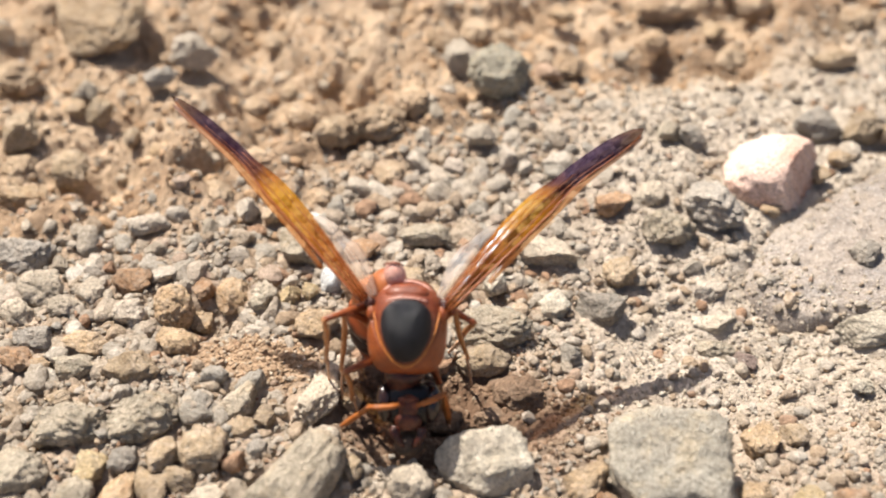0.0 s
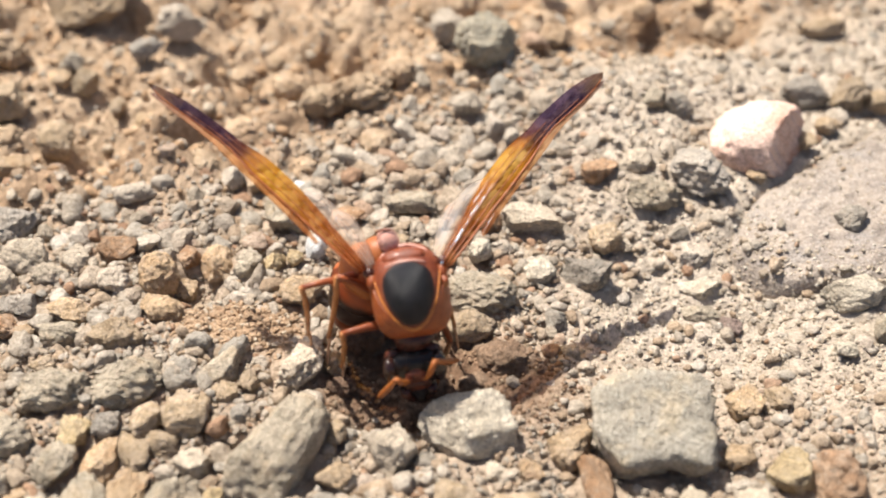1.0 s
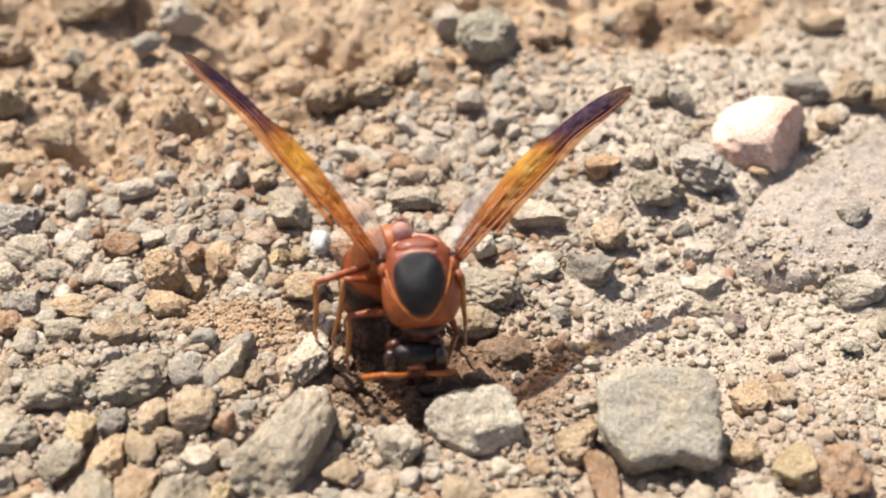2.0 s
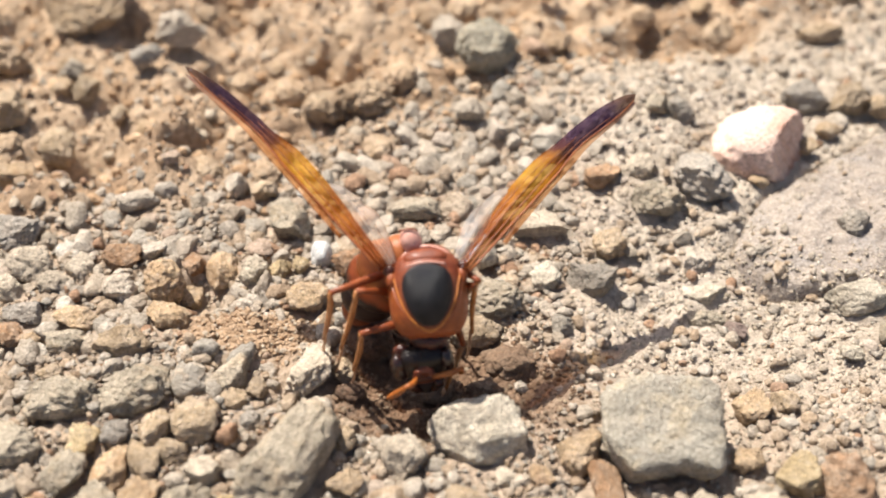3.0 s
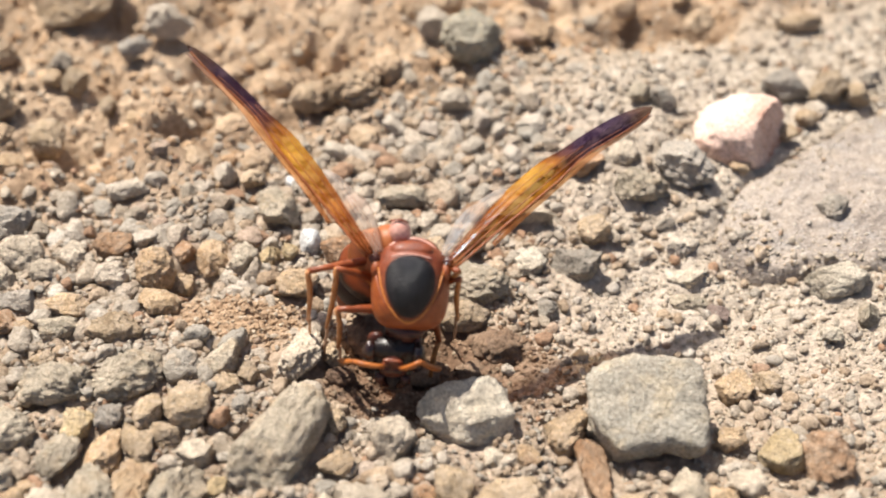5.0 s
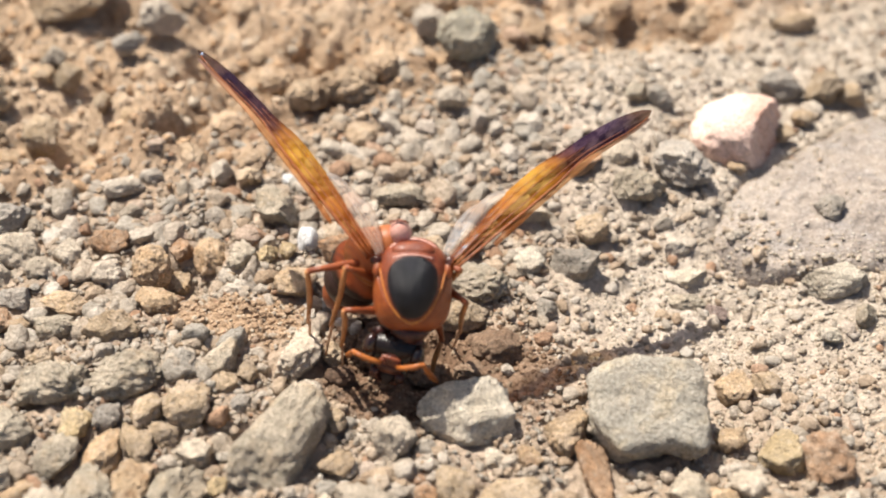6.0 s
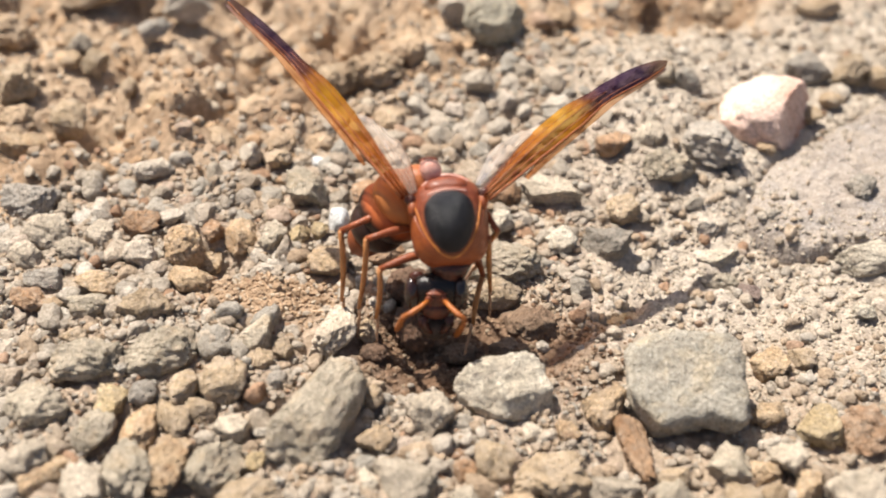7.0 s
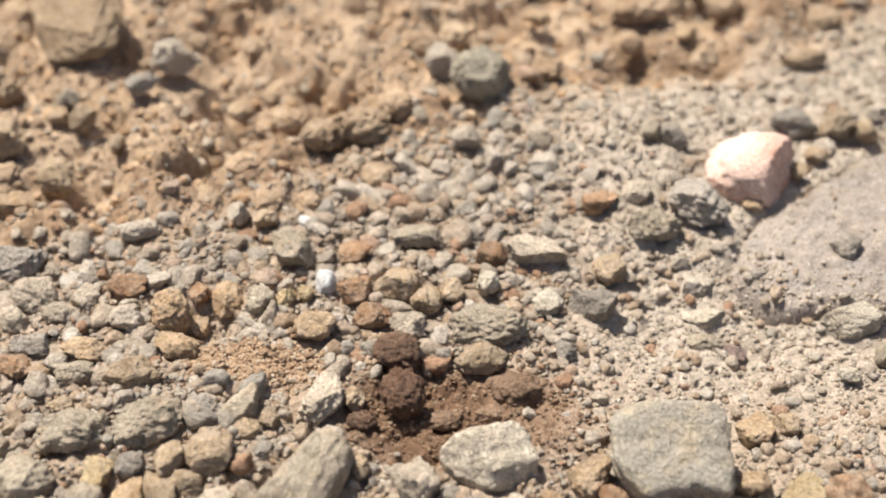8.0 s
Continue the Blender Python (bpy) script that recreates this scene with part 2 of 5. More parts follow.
def soil_mat():
    """Fine dusty soil: pale and gritty in front, browner loam behind, one damp dug patch."""
    m, n, l, p = node_mat("dusty_soil")
    tc = n.new("ShaderNodeTexCoord")
    co = tc.outputs["Object"]
    big = noise_node(n, l, co, 5.0, 5)
    grit = noise_node(n, l, co, 0.35, 6, 0.75)
    pale = ramp_node(n, l, big.outputs["Fac"], [(0.3, (0.52, 0.405, 0.30)), (0.7, (0.65, 0.52, 0.41))])
    brown = ramp_node(n, l, big.outputs["Fac"], [(0.3, (0.50, 0.345, 0.222)), (0.7, (0.78, 0.60, 0.43))])
    sep = n.new("ShaderNodeSeparateXYZ")
    l.new(co, sep.inputs["Vector"])
    # the loam begins behind a slanting line y = 0.5 x + 3 mm
    lin = n.new("ShaderNodeMath")
    lin.operation = "MULTIPLY_ADD"
    l.new(sep.outputs["X"], lin.inputs[0])
    lin.inputs[1].default_value = -0.5
    l.new(sep.outputs["Y"], lin.inputs[2])
    wob = n.new("ShaderNodeMath")
    wob.operation = "MULTIPLY_ADD"
    l.new(big.outputs["Fac"], wob.inputs[0])
    wob.inputs[1].default_value = 0.008
    l.new(lin.outputs["Value"], wob.inputs[2])
    mr = n.new("ShaderNodeMapRange")
    mr.inputs["From Min"].default_value, mr.inputs["From Max"].default_value = 0.0035, 0.0095
    l.new(wob.outputs["Value"], mr.inputs["Value"])
    # paler, greyer crust on the side of the slab
    grey = ramp_node(n, l, big.outputs["Fac"], [(0.3, (0.62, 0.53, 0.43)), (0.7, (0.74, 0.645, 0.545))])
    side = n.new("ShaderNodeMapRange")
    side.inputs["From Min"].default_value, side.inputs["From Max"].default_value = 0.002, 0.010
    l.new(sep.outputs["X"], side.inputs["Value"])
    behind = n.new("ShaderNodeMapRange")
    behind.inputs["From Min"].default_value, behind.inputs["From Max"].default_value = -0.020, -0.012
    l.new(sep.outputs["Y"], behind.inputs["Value"])
    crust = n.new("ShaderNodeMath")
    crust.operation = "MULTIPLY"
    l.new(side.outputs["Result"], crust.inputs[0])
    l.new(behind.outputs["Result"], crust.inputs[1])
    front = mix_node(n, l, pale.outputs["Color"], grey.outputs["Color"], crust.outputs["Value"])
    col = mix_node(n, l, front, brown.outputs["Color"], mr.outputs["Result"])
    # moist reddish earth and slope shade painted along the dip where the loam begins, y = 0.47 x + 6.5 mm
    dip = n.new("ShaderNodeMath")
    dip.operation = "MULTIPLY_ADD"
    l.new(sep.outputs["X"], dip.inputs[0])
    dip.inputs[1].default_value = -0.47
    l.new(wob_y(n, l, sep, big), dip.inputs[2])
    off = n.new("ShaderNodeMath")
    off.operation = "ABSOLUTE"
    l.new(dip.outputs["Value"], off.inputs[0])
    band = n.new("ShaderNodeMapRange")
    band.inputs["From Min"].default_value, band.inputs["From Max"].default_value = 0.0006, 0.0026
    band.inputs["To Min"].default_value, band.inputs["To Max"].default_value = 0.75, 0.0
    l.new(off.outputs["Value"], band.inputs["Value"])
    col = mix_node(n, l, col, (0.40, 0.265, 0.168), band.outputs["Result"])
    dist = n.new("ShaderNodeVectorMath")
    dist.operation = "DISTANCE"
    squash = n.new("ShaderNodeVectorMath")
    squash.operation = "MULTIPLY_ADD"
    l.new(co, squash.inputs[0])
    squash.inputs[1].default_value = (1.0, 1.7, 0.0)
    squash.inputs[2].default_value = (0, 11.0 * MM, -0.6 * MM)
    l.new(squash.outputs["Vector"], dist.inputs[0])
    dist.inputs[1].default_value = (-0.1 * MM, -17.0 * MM, -0.6 * MM)
    dw = n.new("ShaderNodeMath")
    dw.operation = "MULTIPLY_ADD"
    l.new(big.outputs["Fac"], dw.inputs[0])
    dw.inputs[1].default_value = 0.004
    l.new(dist.outputs["Value"], dw.inputs[2])
    damp = n.new("ShaderNodeMapRange")
    damp.inputs["From Min"].default_value, damp.inputs["From Max"].default_value = 0.0062, 0.0090
    damp.inputs["To Min"].default_value, damp.inputs["To Max"].default_value = 1.0, 0.0
    l.new(dw.outputs["Value"], damp.inputs["Value"])
    wet = n.new("ShaderNodeMapRange")
    wet.inputs["From Min"].default_value, wet.inputs["From Max"].default_value = 0.0 * MM, 4.5 * MM
    l.new(sep.outputs["X"], wet.inputs["Value"])
    mud = mix_node(n, l, (0.23, 0.14, 0.088), (0.42, 0.29, 0.20), wet.outputs["Result"])
    col = mix_node(n, l, col, mud, damp.outputs["Result"])
    # a small patch of fine reddish tan earth beside the dug place
    near = n.new("ShaderNodeVectorMath")
    near.operation = "DISTANCE"
    flat = n.new("ShaderNodeVectorMath")
    flat.operation = "MULTIPLY"
    l.new(co, flat.inputs[0])
    flat.inputs[1].default_value = (0.5, 1.0, 0.0)
    l.new(flat.outputs["Vector"], near.inputs[0])
    near.inputs[1].default_value = (-4.7 * MM, -13.4 * MM, 0)
    nw = n.new("ShaderNodeMath")
    nw.operation = "MULTIPLY_ADD"
    l.new(big.outputs["Fac"], nw.inputs[0])
    nw.inputs[1].default_value = 0.002
    l.new(near.outputs["Value"], nw.inputs[2])
    tanp = n.new("ShaderNodeMapRange")
    tanp.inputs["From Min"].default_value, tanp.inputs["From Max"].default_value = 0.0018, 0.0034
    tanp.inputs["To Min"].default_value, tanp.inputs["To Max"].default_value = 1.0, 0.0
    l.new(nw.outputs["Value"], tanp.inputs["Value"])
    col = mix_node(n, l, col, (0.60, 0.42, 0.275), tanp.outputs["Result"])
    gr = ramp_node(n, l, grit.outputs["Fac"], [(0.3, (0.58, 0.54, 0.5)), (0.7, (1.25, 1.25, 1.25))])
    col = mix_node(n, l, col, gr.outputs["Color"], 0.9, "MULTIPLY")
    l.new(col, p.inputs["Base Color"])
    p.inputs["Roughness"].default_value = 0.92
    p.inputs["Specular IOR Level"].default_value = 0.2
    tiny = noise_node(n, l, co, 0.11, 4, 0.7)
    nb = bump_node(n, l, grit.outputs["Fac"], 1.0, 0.35)
    l.new(bump_node(n, l, tiny.outputs["Fac"], 0.9, 0.12, nb), p.inputs["Normal"])
    return m


def shell_mat(name, dark, light, rough=0.35, size=0.5, coat=0.0, sheen=0.0, rel=0.05, spec=0.4):
    """Insect cuticle: slightly mottled, punctured, half glossy."""
    m, n, l, p = node_mat(name)
    tc = n.new("ShaderNodeTexCoord")
    big = noise_node(n, l, tc.outputs["Object"], size, 4)
    fine = noise_node(n, l, tc.outputs["Object"], 0.07, 3)
    col = ramp_node(n, l, big.outputs["Fac"], [(0.35, dark), (0.66, light)]).outputs["Color"]
    mott = noise_node(n, l, tc.outputs["Object"], 0.16, 5, 0.7)
    mr = ramp_node(n, l, mott.outputs["Fac"], [(0.3, (0.62, 0.56, 0.52)), (0.7, (1.2, 1.2, 1.2))])
    col = mix_node(n, l, col, mr.outputs["Color"], 0.6, "MULTIPLY")
    l.new(col, p.inputs["Base Color"])
    p.inputs["Specular IOR Level"].default_value = spec
    p.inputs["Roughness"].default_value = rough
    p.inputs["Coat Weight"].default_value = coat
    p.inputs["Coat Roughness"].default_value = 0.2
    p.inputs["Sheen Weight"].default_value = sheen
    l.new(bump_node(n, l, fine.outputs["Fac"], 0.5, rel), p.inputs["Normal"])
    return m


RED = shell_mat("red_brown_cuticle", (0.13, 0.025, 0.008), (0.22, 0.047, 0.012), rough=0.44, rel=0.09, coat=0.12)
ORANGE = shell_mat("orange_cuticle", (0.21, 0.044, 0.009), (0.31, 0.078, 0.014), rough=0.44, rel=0.08, coat=0.12)
AMBER = shell_mat("amber_ridge_cuticle", (0.50, 0.17, 0.035), (0.62, 0.25, 0.05))
BLACK = shell_mat("black_cuticle", (0.004, 0.005, 0.007), (0.013, 0.013, 0.017), rough=0.36, sheen=0.0, rel=0.22, spec=0.3)
GLOSSY_BLACK = shell_mat("glossy_black_cuticle", (0.006, 0.004, 0.004), (0.016, 0.010, 0.008), rough=0.26, coat=0.1, spec=0.3)
# wet mud with the shade under the head put into its colour
SHADED_WET_MUD = shell_mat("shaded_wet_mud", (0.035, 0.02, 0.013), (0.09, 0.055, 0.035), rough=0.5, rel=0.2)
EYE = shell_mat("dark_compound_eye", (0.014, 0.006, 0.005), (0.03, 0.012, 0.009), rough=0.2, coat=0.4, rel=0.02)
FACE = shell_mat("blackish_red_cuticle", (0.03, 0.010, 0.007), (0.10, 0.025, 0.013), rough=0.26)
FACE_RED = shell_mat("dull_red_face_cuticle", (0.06, 0.016, 0.009), (0.17, 0.042, 0.018), rough=0.36)
DARK_RED = shell_mat("dark_red_cuticle", (0.12, 0.03, 0.014), (0.24, 0.065, 0.026), rough=0.3)
ROSE = shell_mat("rose_waist_cuticle", (0.56, 0.28, 0.22), (0.72, 0.44, 0.37), rough=0.4)
LEG = shell_mat("leg_cuticle", (0.18, 0.040, 0.012), (0.29, 0.075, 0.021), rough=0.35)
SHIN = shell_mat("amber_shin_cuticle", (0.34, 0.13, 0.04), (0.50, 0.23, 0.08), rough=0.38)
FEELER = shell_mat("orange_feeler_cuticle", (0.26, 0.072, 0.014), (0.42, 0.135, 0.025), rough=0.42)
TARSUS = shell_mat("pale_tarsus_cuticle", (0.48, 0.27, 0.15), (0.60, 0.37, 0.23), rough=0.4)


def gaster_mat():
    """Abdomen: orange at the front, black bands, in the abdomen's own length."""
    m, n, l, p = node_mat("banded_gaster_cuticle")
    tc = n.new("ShaderNodeTexCoord")
    sep = n.new("ShaderNodeSeparateXYZ")
    l.new(tc.outputs["Object"], sep.inputs["Vector"])
    wob = noise_node(n, l, tc.outputs["Object"], 1.2, 3)
    add = n.new("ShaderNodeMath")
    add.operation = "MULTIPLY_ADD"
    l.new(wob.outputs["Fac"], add.inputs[0])
    add.inputs[1].default_value = 0.0009
    l.new(sep.outputs["Y"], add.inputs[2])
    mr = n.new("ShaderNodeMapRange")
    mr.inputs["From Min"].default_value, mr.inputs["From Max"].default_value = 0.0, 0.0066
    l.new(add.outputs["Value"], mr.inputs["Value"])
    r = ramp_node(n, l, mr.outputs["Result"], [(0.0, (0.27, 0.08, 0.03)), (0.16, (0.34, 0.12, 0.04)), (0.36, (0.36, 0.125, 0.036)), (0.44, (0.40, 0.10, 0.03)), (0.5, (0.025, 0.012, 0.009)), (0.74, (0.03, 0.014, 0.011)), (0.8, (0.20, 0.055, 0.02)), (0.95, (0.20, 0.05, 0.02))])
    l.new(r.outputs["Color"], p.inputs["Base Color"])
    p.inputs["Roughness"].default_value = 0.42
    p.inputs["Specular IOR Level"].default_value = 0.25
    fine = noise_node(n, l, tc.outputs["Object"], 0.08, 3)
    l.new(bump_node(n, l, fine.outputs["Fac"], 0.4, 0.04), p.inputs["Normal"])
    return m


GASTER = gaster_mat()


def wing_mat(name, stops, clear, rough=0.18, pleat=0.75):
    """Folded wing membrane along its own y: amber, then smoky violet at the tip; light passes partly."""
    m, n, l, p = node_mat(name)
    tc = n.new("ShaderNodeTexCoord")
    sep = n.new("ShaderNodeSeparateXYZ")
    l.new(tc.outputs["Object"], sep.inputs["Vector"])
    wob = noise_node(n, l, tc.outputs["Object"], 0.8, 3)
    add = n.new("ShaderNodeMath")
    add.operation = "MULTIPLY_ADD"
    l.new(wob.outputs["Fac"], add.inputs[0])
    add.inputs[1].default_value = 0.0012
    l.new(sep.outputs["Y"], add.inputs[2])
    mr = n.new("ShaderNodeMapRange")
    mr.inputs["From Min"].default_value, mr.inputs["From Max"].default_value = 0.0006, 0.0130
    l.new(add.outputs["Value"], mr.inputs["Value"])
    r = ramp_node(n, l, mr.outputs["Result"], stops)
    # fine lengthwise pleats
    wave = n.new("ShaderNodeTexNoise")
    mp = n.new("ShaderNodeMapping")
    mp.inputs["Scale"].default_value = (1, 0.06, 1)
    l.new(tc.outputs["Object"], mp.inputs["Vector"])
    wave.inputs["Scale"].default_value = 1 / (0.14 * MM)
    wave.inputs["Detail"].default_value = 2
    l.new(mp.outputs["Vector"], wave.inputs["Vector"])
    wr = ramp_node(n, l, wave.outputs["Fac"], [(0.35, (0.55, 0.42, 0.3)), (0.6, (1.15, 1.15, 1.15))])
    col = mix_node(n, l, r.outputs["Color"], wr.outputs["Color"], pleat, "MULTIPLY")
    l.new(col, p.inputs["Base Color"])
    p.inputs["Roughness"].default_value = rough
    p.inputs["Specular IOR Level"].default_value = 0.7
    p.inputs["Thin Film Thickness"].default_value = 330
    p.inputs["Thin Film IOR"].default_value = 1.5
    nb = bump_node(n, l, wave.outputs["Fac"], 0.5, 0.08)
    l.new(nb, p.inputs["Normal"])
    tr = n.new("ShaderNodeBsdfTranslucent")
    l.new(col, tr.inputs["Color"])
    tp = n.new("ShaderNodeBsdfTransparent")
    thin = n.new("ShaderNodeGamma")
    thin.inputs["Gamma"].default_value = 0.36
    l.new(col, thin.inputs["Color"])
    l.new(thin.outputs["Color"], tp.inputs["Color"])
    m1 = n.new("ShaderNodeMixShader")
    m1.inputs["Fac"].default_value = 0.4
    l.new(p.outputs["BSDF"], m1.inputs[1])
    l.new(tr.outputs["BSDF"], m1.inputs[2])
    m2 = n.new("ShaderNodeMixShader")
    see = ramp_node(n, l, mr.outputs["Result"], [(0.0, (clear,) * 3), (0.5, (clear,) * 3), (0.62, (0.55 * clear,) * 3), (1.0, (0.6 * clear,) * 3)])
    l.new(see.outputs["Color"], m2.inputs["Fac"])
    l.new(m1.outputs["Shader"], m2.inputs[1])
    l.new(tp.outputs["BSDF"], m2.inputs[2])
    l.new(m2.outputs["Shader"], n["Material Output"].inputs["Surface"])
    return m


FOREWING = wing_mat("amber_wing_membrane", [(0.0, (0.30, 0.085, 0.025)), (0.12, (0.48, 0.155, 0.03)), (0.3, (0.60, 0.235, 0.028)), (0.47, (0.78, 0.45, 0.045)), (0.545, (0.52, 0.21, 0.03)), (0.60, (0.17, 0.052, 0.027)), (0.68, (0.062, 0.026, 0.062)), (0.86, (0.058, 0.032, 0.075)), (0.94, (0.15, 0.085, 0.06))], 0.52, pleat=0.55)
FOLD = wing_mat("pinkish_wing_fold_membrane", [(0.0, (0.58, 0.24, 0.08)), (0.35, (0.70, 0.37, 0.14)), (0.65, (0.66, 0.40, 0.25)), (0.8, (0.42, 0.27, 0.25)), (1.0, (0.30, 0.19, 0.2))], 0.5, rough=0.22, pleat=0.5)
HINDWING = wing_mat("clear_hindwing_membrane", [(0.0, (0.80, 0.70, 0.62)), (0.5, (0.86, 0.80, 0.74)), (1.0, (0.82, 0.75, 0.68))], 0.7, rough=0.4, pleat=0.25)
VEIN = shell_mat("wing_vein", (0.20, 0.055, 0.018), (0.34, 0.11, 0.03), rough=0.35)


# ---- numeric noise ----
def hash2(ix, iy, seed):
    h = (ix.astype(np.int64) * 374761393 + iy.astype(np.int64) * 668265263 + seed * 1442695041) & 0x7FFFFFFF
    h = ((h ^ (h >> 13)) * 1274126177) & 0x7FFFFFFF
    return ((h ^ (h >> 16)) & 0xFFFFFF) / float(0xFFFFFF)


def value_noise(x, y, size, seed):
    """Smooth noise from -1 to 1 with features of that size."""
    x, y = x / size, y / size
    ix, iy = np.floor(x), np.floor(y)
    fx, fy = x - ix, y - iy
    fx, fy = fx * fx * (3 - 2 * fx), fy * fy * (3 - 2 * fy)
    a = hash2(ix, iy, seed) * (1 - fx) + hash2(ix + 1, iy, seed) * fx
    b = hash2(ix, iy + 1, seed) * (1 - fx) + hash2(ix + 1, iy + 1, seed) * fx
    return (a * (1 - fy) + b * fy) * 2 - 1


def solid_noise(v, size, seed):
    """Smooth noise in space from -1 to 1."""
    p = v / size
    i = np.floor(p)
    f = p - i
    f = f * f * (3 - 2 * f)
    out = 0
    for dx in (0, 1):
        for dy in (0, 1):
            for dz in (0, 1):
                w = (f[:, 0] if dx else 1 - f[:, 0]) * (f[:, 1] if dy else 1 - f[:, 1]) * (f[:, 2] if dz else 1 - f[:, 2])
                out = out + w * hash2(i[:, 0] + dx + 57 * (i[:, 2] + dz), i[:, 1] + dy + 131 * (i[:, 2] + dz), seed)
    return out * 2 - 1


def crumbs(x, y, size, seed):
    """Heights of packed round crumbs of about that size, 0 to 1."""
    x, y = x / size, y / size
    ix, iy = np.floor(x), np.floor(y)
    best = np.zeros_like(x)
    for dx in (-1, 0, 1):
        for dy in (-1, 0, 1):
            jx, jy = ix + dx, iy + dy
            px, py = jx + hash2(jx, jy, seed), jy + hash2(jx, jy, seed + 7)
            r = 0.35 + 0.4 * hash2(jx, jy, seed + 13)
            d2 = (x - px) ** 2 + (y - py) ** 2
            best = np.maximum(best, np.sqrt(np.maximum(r * r - d2, 0)))
    return best


def lie(x, y):
    """The broad lie of the ground, in millimetres."""
    def hill(cx, cy, a, s):
        return a * np.exp(-((x - cx) ** 2 + (y - cy) ** 2) / (2 * s * s))
    return (-0.5 + hill(13, -11.5, -1.5, 4) + hill(11, 3.5, 1.6, 5) + hill(-19.4, 0.9, -2.6, 1.6) + hill(-12, -15, 0.9, 7)
            + hill(-12.0, -10.6, -1.9, 1.2) + hill(-0.8, -14.3, -0.9, 2) + hill(2, 8, 0.7, 6) + hill(15.5, -5.5, 0.75, 2.3) + hill(20, -10, 0.35, 2.5) + hill(-10, -13.1, 0.35, 1.8))


def slab_top(px, py):
    """Height of the slab's face over its middle plane, falling off at the rim."""
    k = slab_gauge(px, py)
    pz = 0.28 * value_noise(px, py, 4.0, 61) + 0.10 * value_noise(px, py, 1.1, 63) + 0.10 * value_noise(px, py, 0.45, 65) - 0.12 * crumbs(px, py, 1.7, 67)
    return pz + 0.12 * crumbs(px, py, 0.7, 69) * value_noise(px, py, 2.5, 68) - (0.2 + 0.2 * (py < -0.6 * px - 5)) * k ** 4 - 1.3 * np.minimum(k, 1.2) ** 24


def loam(x, y):
    """1 where the browner, softer earth lies, behind a slanting line."""
    return 1 / (1 + np.exp(-np.clip((y - 0.5 * x - 3.3 + 2.0 * value_noise(x, y, 5.0, 91)) / 1.2, -40, 40)))


def link_mesh(name, me, material, parent=None, smooth=True):
    me.materials.append(material)
    if smooth:
        me.polygons.foreach_set("use_smooth", [True] * len(me.polygons))
    ob = new(name, me)
    if parent is not None:
        ob.parent = parent
    return ob


# ---- ground ----
SLAB = (23.0, -4.5)
SLAB_EDGES = (((-0.582, 0.813), 5.5), ((-0.869, 0.495), 7.2), ((-0.828, -0.56), 9.1), ((0.0, -1.0), 5.4), ((1.0, 0.0), 8.0), ((0.6, 0.8), 9.0))


def slab_gauge(x, y):
    """0 in the middle of the rock slab, 1 on its broken outline."""
    return sum((np.maximum(a * x + b * y, 0) / d) ** 14 for (a, b), d in SLAB_EDGES) ** (1 / 14)


def on_slab(x, y):
    return 1 / (1 + np.exp(np.clip((slab_gauge(x - SLAB[0], y - SLAB[1]) - 0.96) / 0.025, -40, 40)))


FOOTPRINTS, COUNT, BEDDED = [], [0], [0]


def surface(x, y):
    """The soil's surface with its lumps and crumbs, in millimetres."""
    near = np.exp(-np.maximum(0, np.maximum(np.abs(x) - 30, np.maximum(y - 24, -27 - y))) / 8)
    soft = loam(x, y)
    for fx, fy, fr in FOOTPRINTS[:BEDDED[0]]:
        if loam(np.array(fx), np.array(fy)) > 0.15:
            soft = soft * (1 - 0.92 * np.exp(-((x - fx) ** 2 + (y - fy) ** 2) / (2 * (1.1 * fr + 0.3) ** 2)))
    z = lie(x, y)
    z = z + near * 0.28 * value_noise(x, y, 3.1, 3) + near * 0.2 * value_noise(x, y, 1.3, 5) + 0.02 * near
    z = z + near * soft * (1.3 * value_noise(x, y, 7.5, 25) + 1.5 * (crumbs(x, y, 5.0, 35) - 0.4) + 1.5 * value_noise(x, y, 4.2, 21) + 0.8 * value_noise(x, y, 1.9, 23) + 1.2 * (crumbs(x, y, 3.1, 31) - 0.3) + 0.7 * (crumbs(x, y, 1.3, 33) - 0.3))
    patch = 0.6 + 0.4 * value_noise(x, y, 2.2, 47)
    dug = np.exp(-((((x - 0.2) / 6.0) ** 2 + ((y + 15.6) / 3.0) ** 2)) ** 2)
    z = z + dug * (0.30 * crumbs(x, y, 1.5, 51) + 0.12 * crumbs(x, y, 0.7, 53) + 0.12 * value_noise(x, y, 0.8, 52) + 0.12 * value_noise(x, y, 0.4, 54) - 0.2)
    z = z - 0.75 * on_slab(x, y) + 0.16 * np.exp(-((x - 6) / 7) ** 2 - ((y + 6) / 8) ** 2)
    crust = near * (1 - soft) / (1 + np.exp(-np.clip(x - 6, -30, 30) / 1.5))
    z = z + crust * (0.30 * (crumbs(x, y, 1.6, 55) - 0.3) * (0.5 + 0.5 * value_noise(x, y, 3.0, 57)) + 0.08 * crumbs(x, y, 0.6, 59))
    patch = patch * (1 - 0.4 * np.exp(-((((x + 9.3) / 3.3) ** 2 + ((y + 13.5) / 1.5) ** 2)) ** 2))
    return z + near * patch * (1 - 0.4 * soft) * (1 - 0.6 / (1 + np.exp(-np.clip(x - 5, -30, 30) / 1.5))) * (0.40 * crumbs(x, y, 0.85, 41) + 0.26 * crumbs(x, y, 0.48, 43)) + near * 0.13 * value_noise(x, y, 0.33, 45)


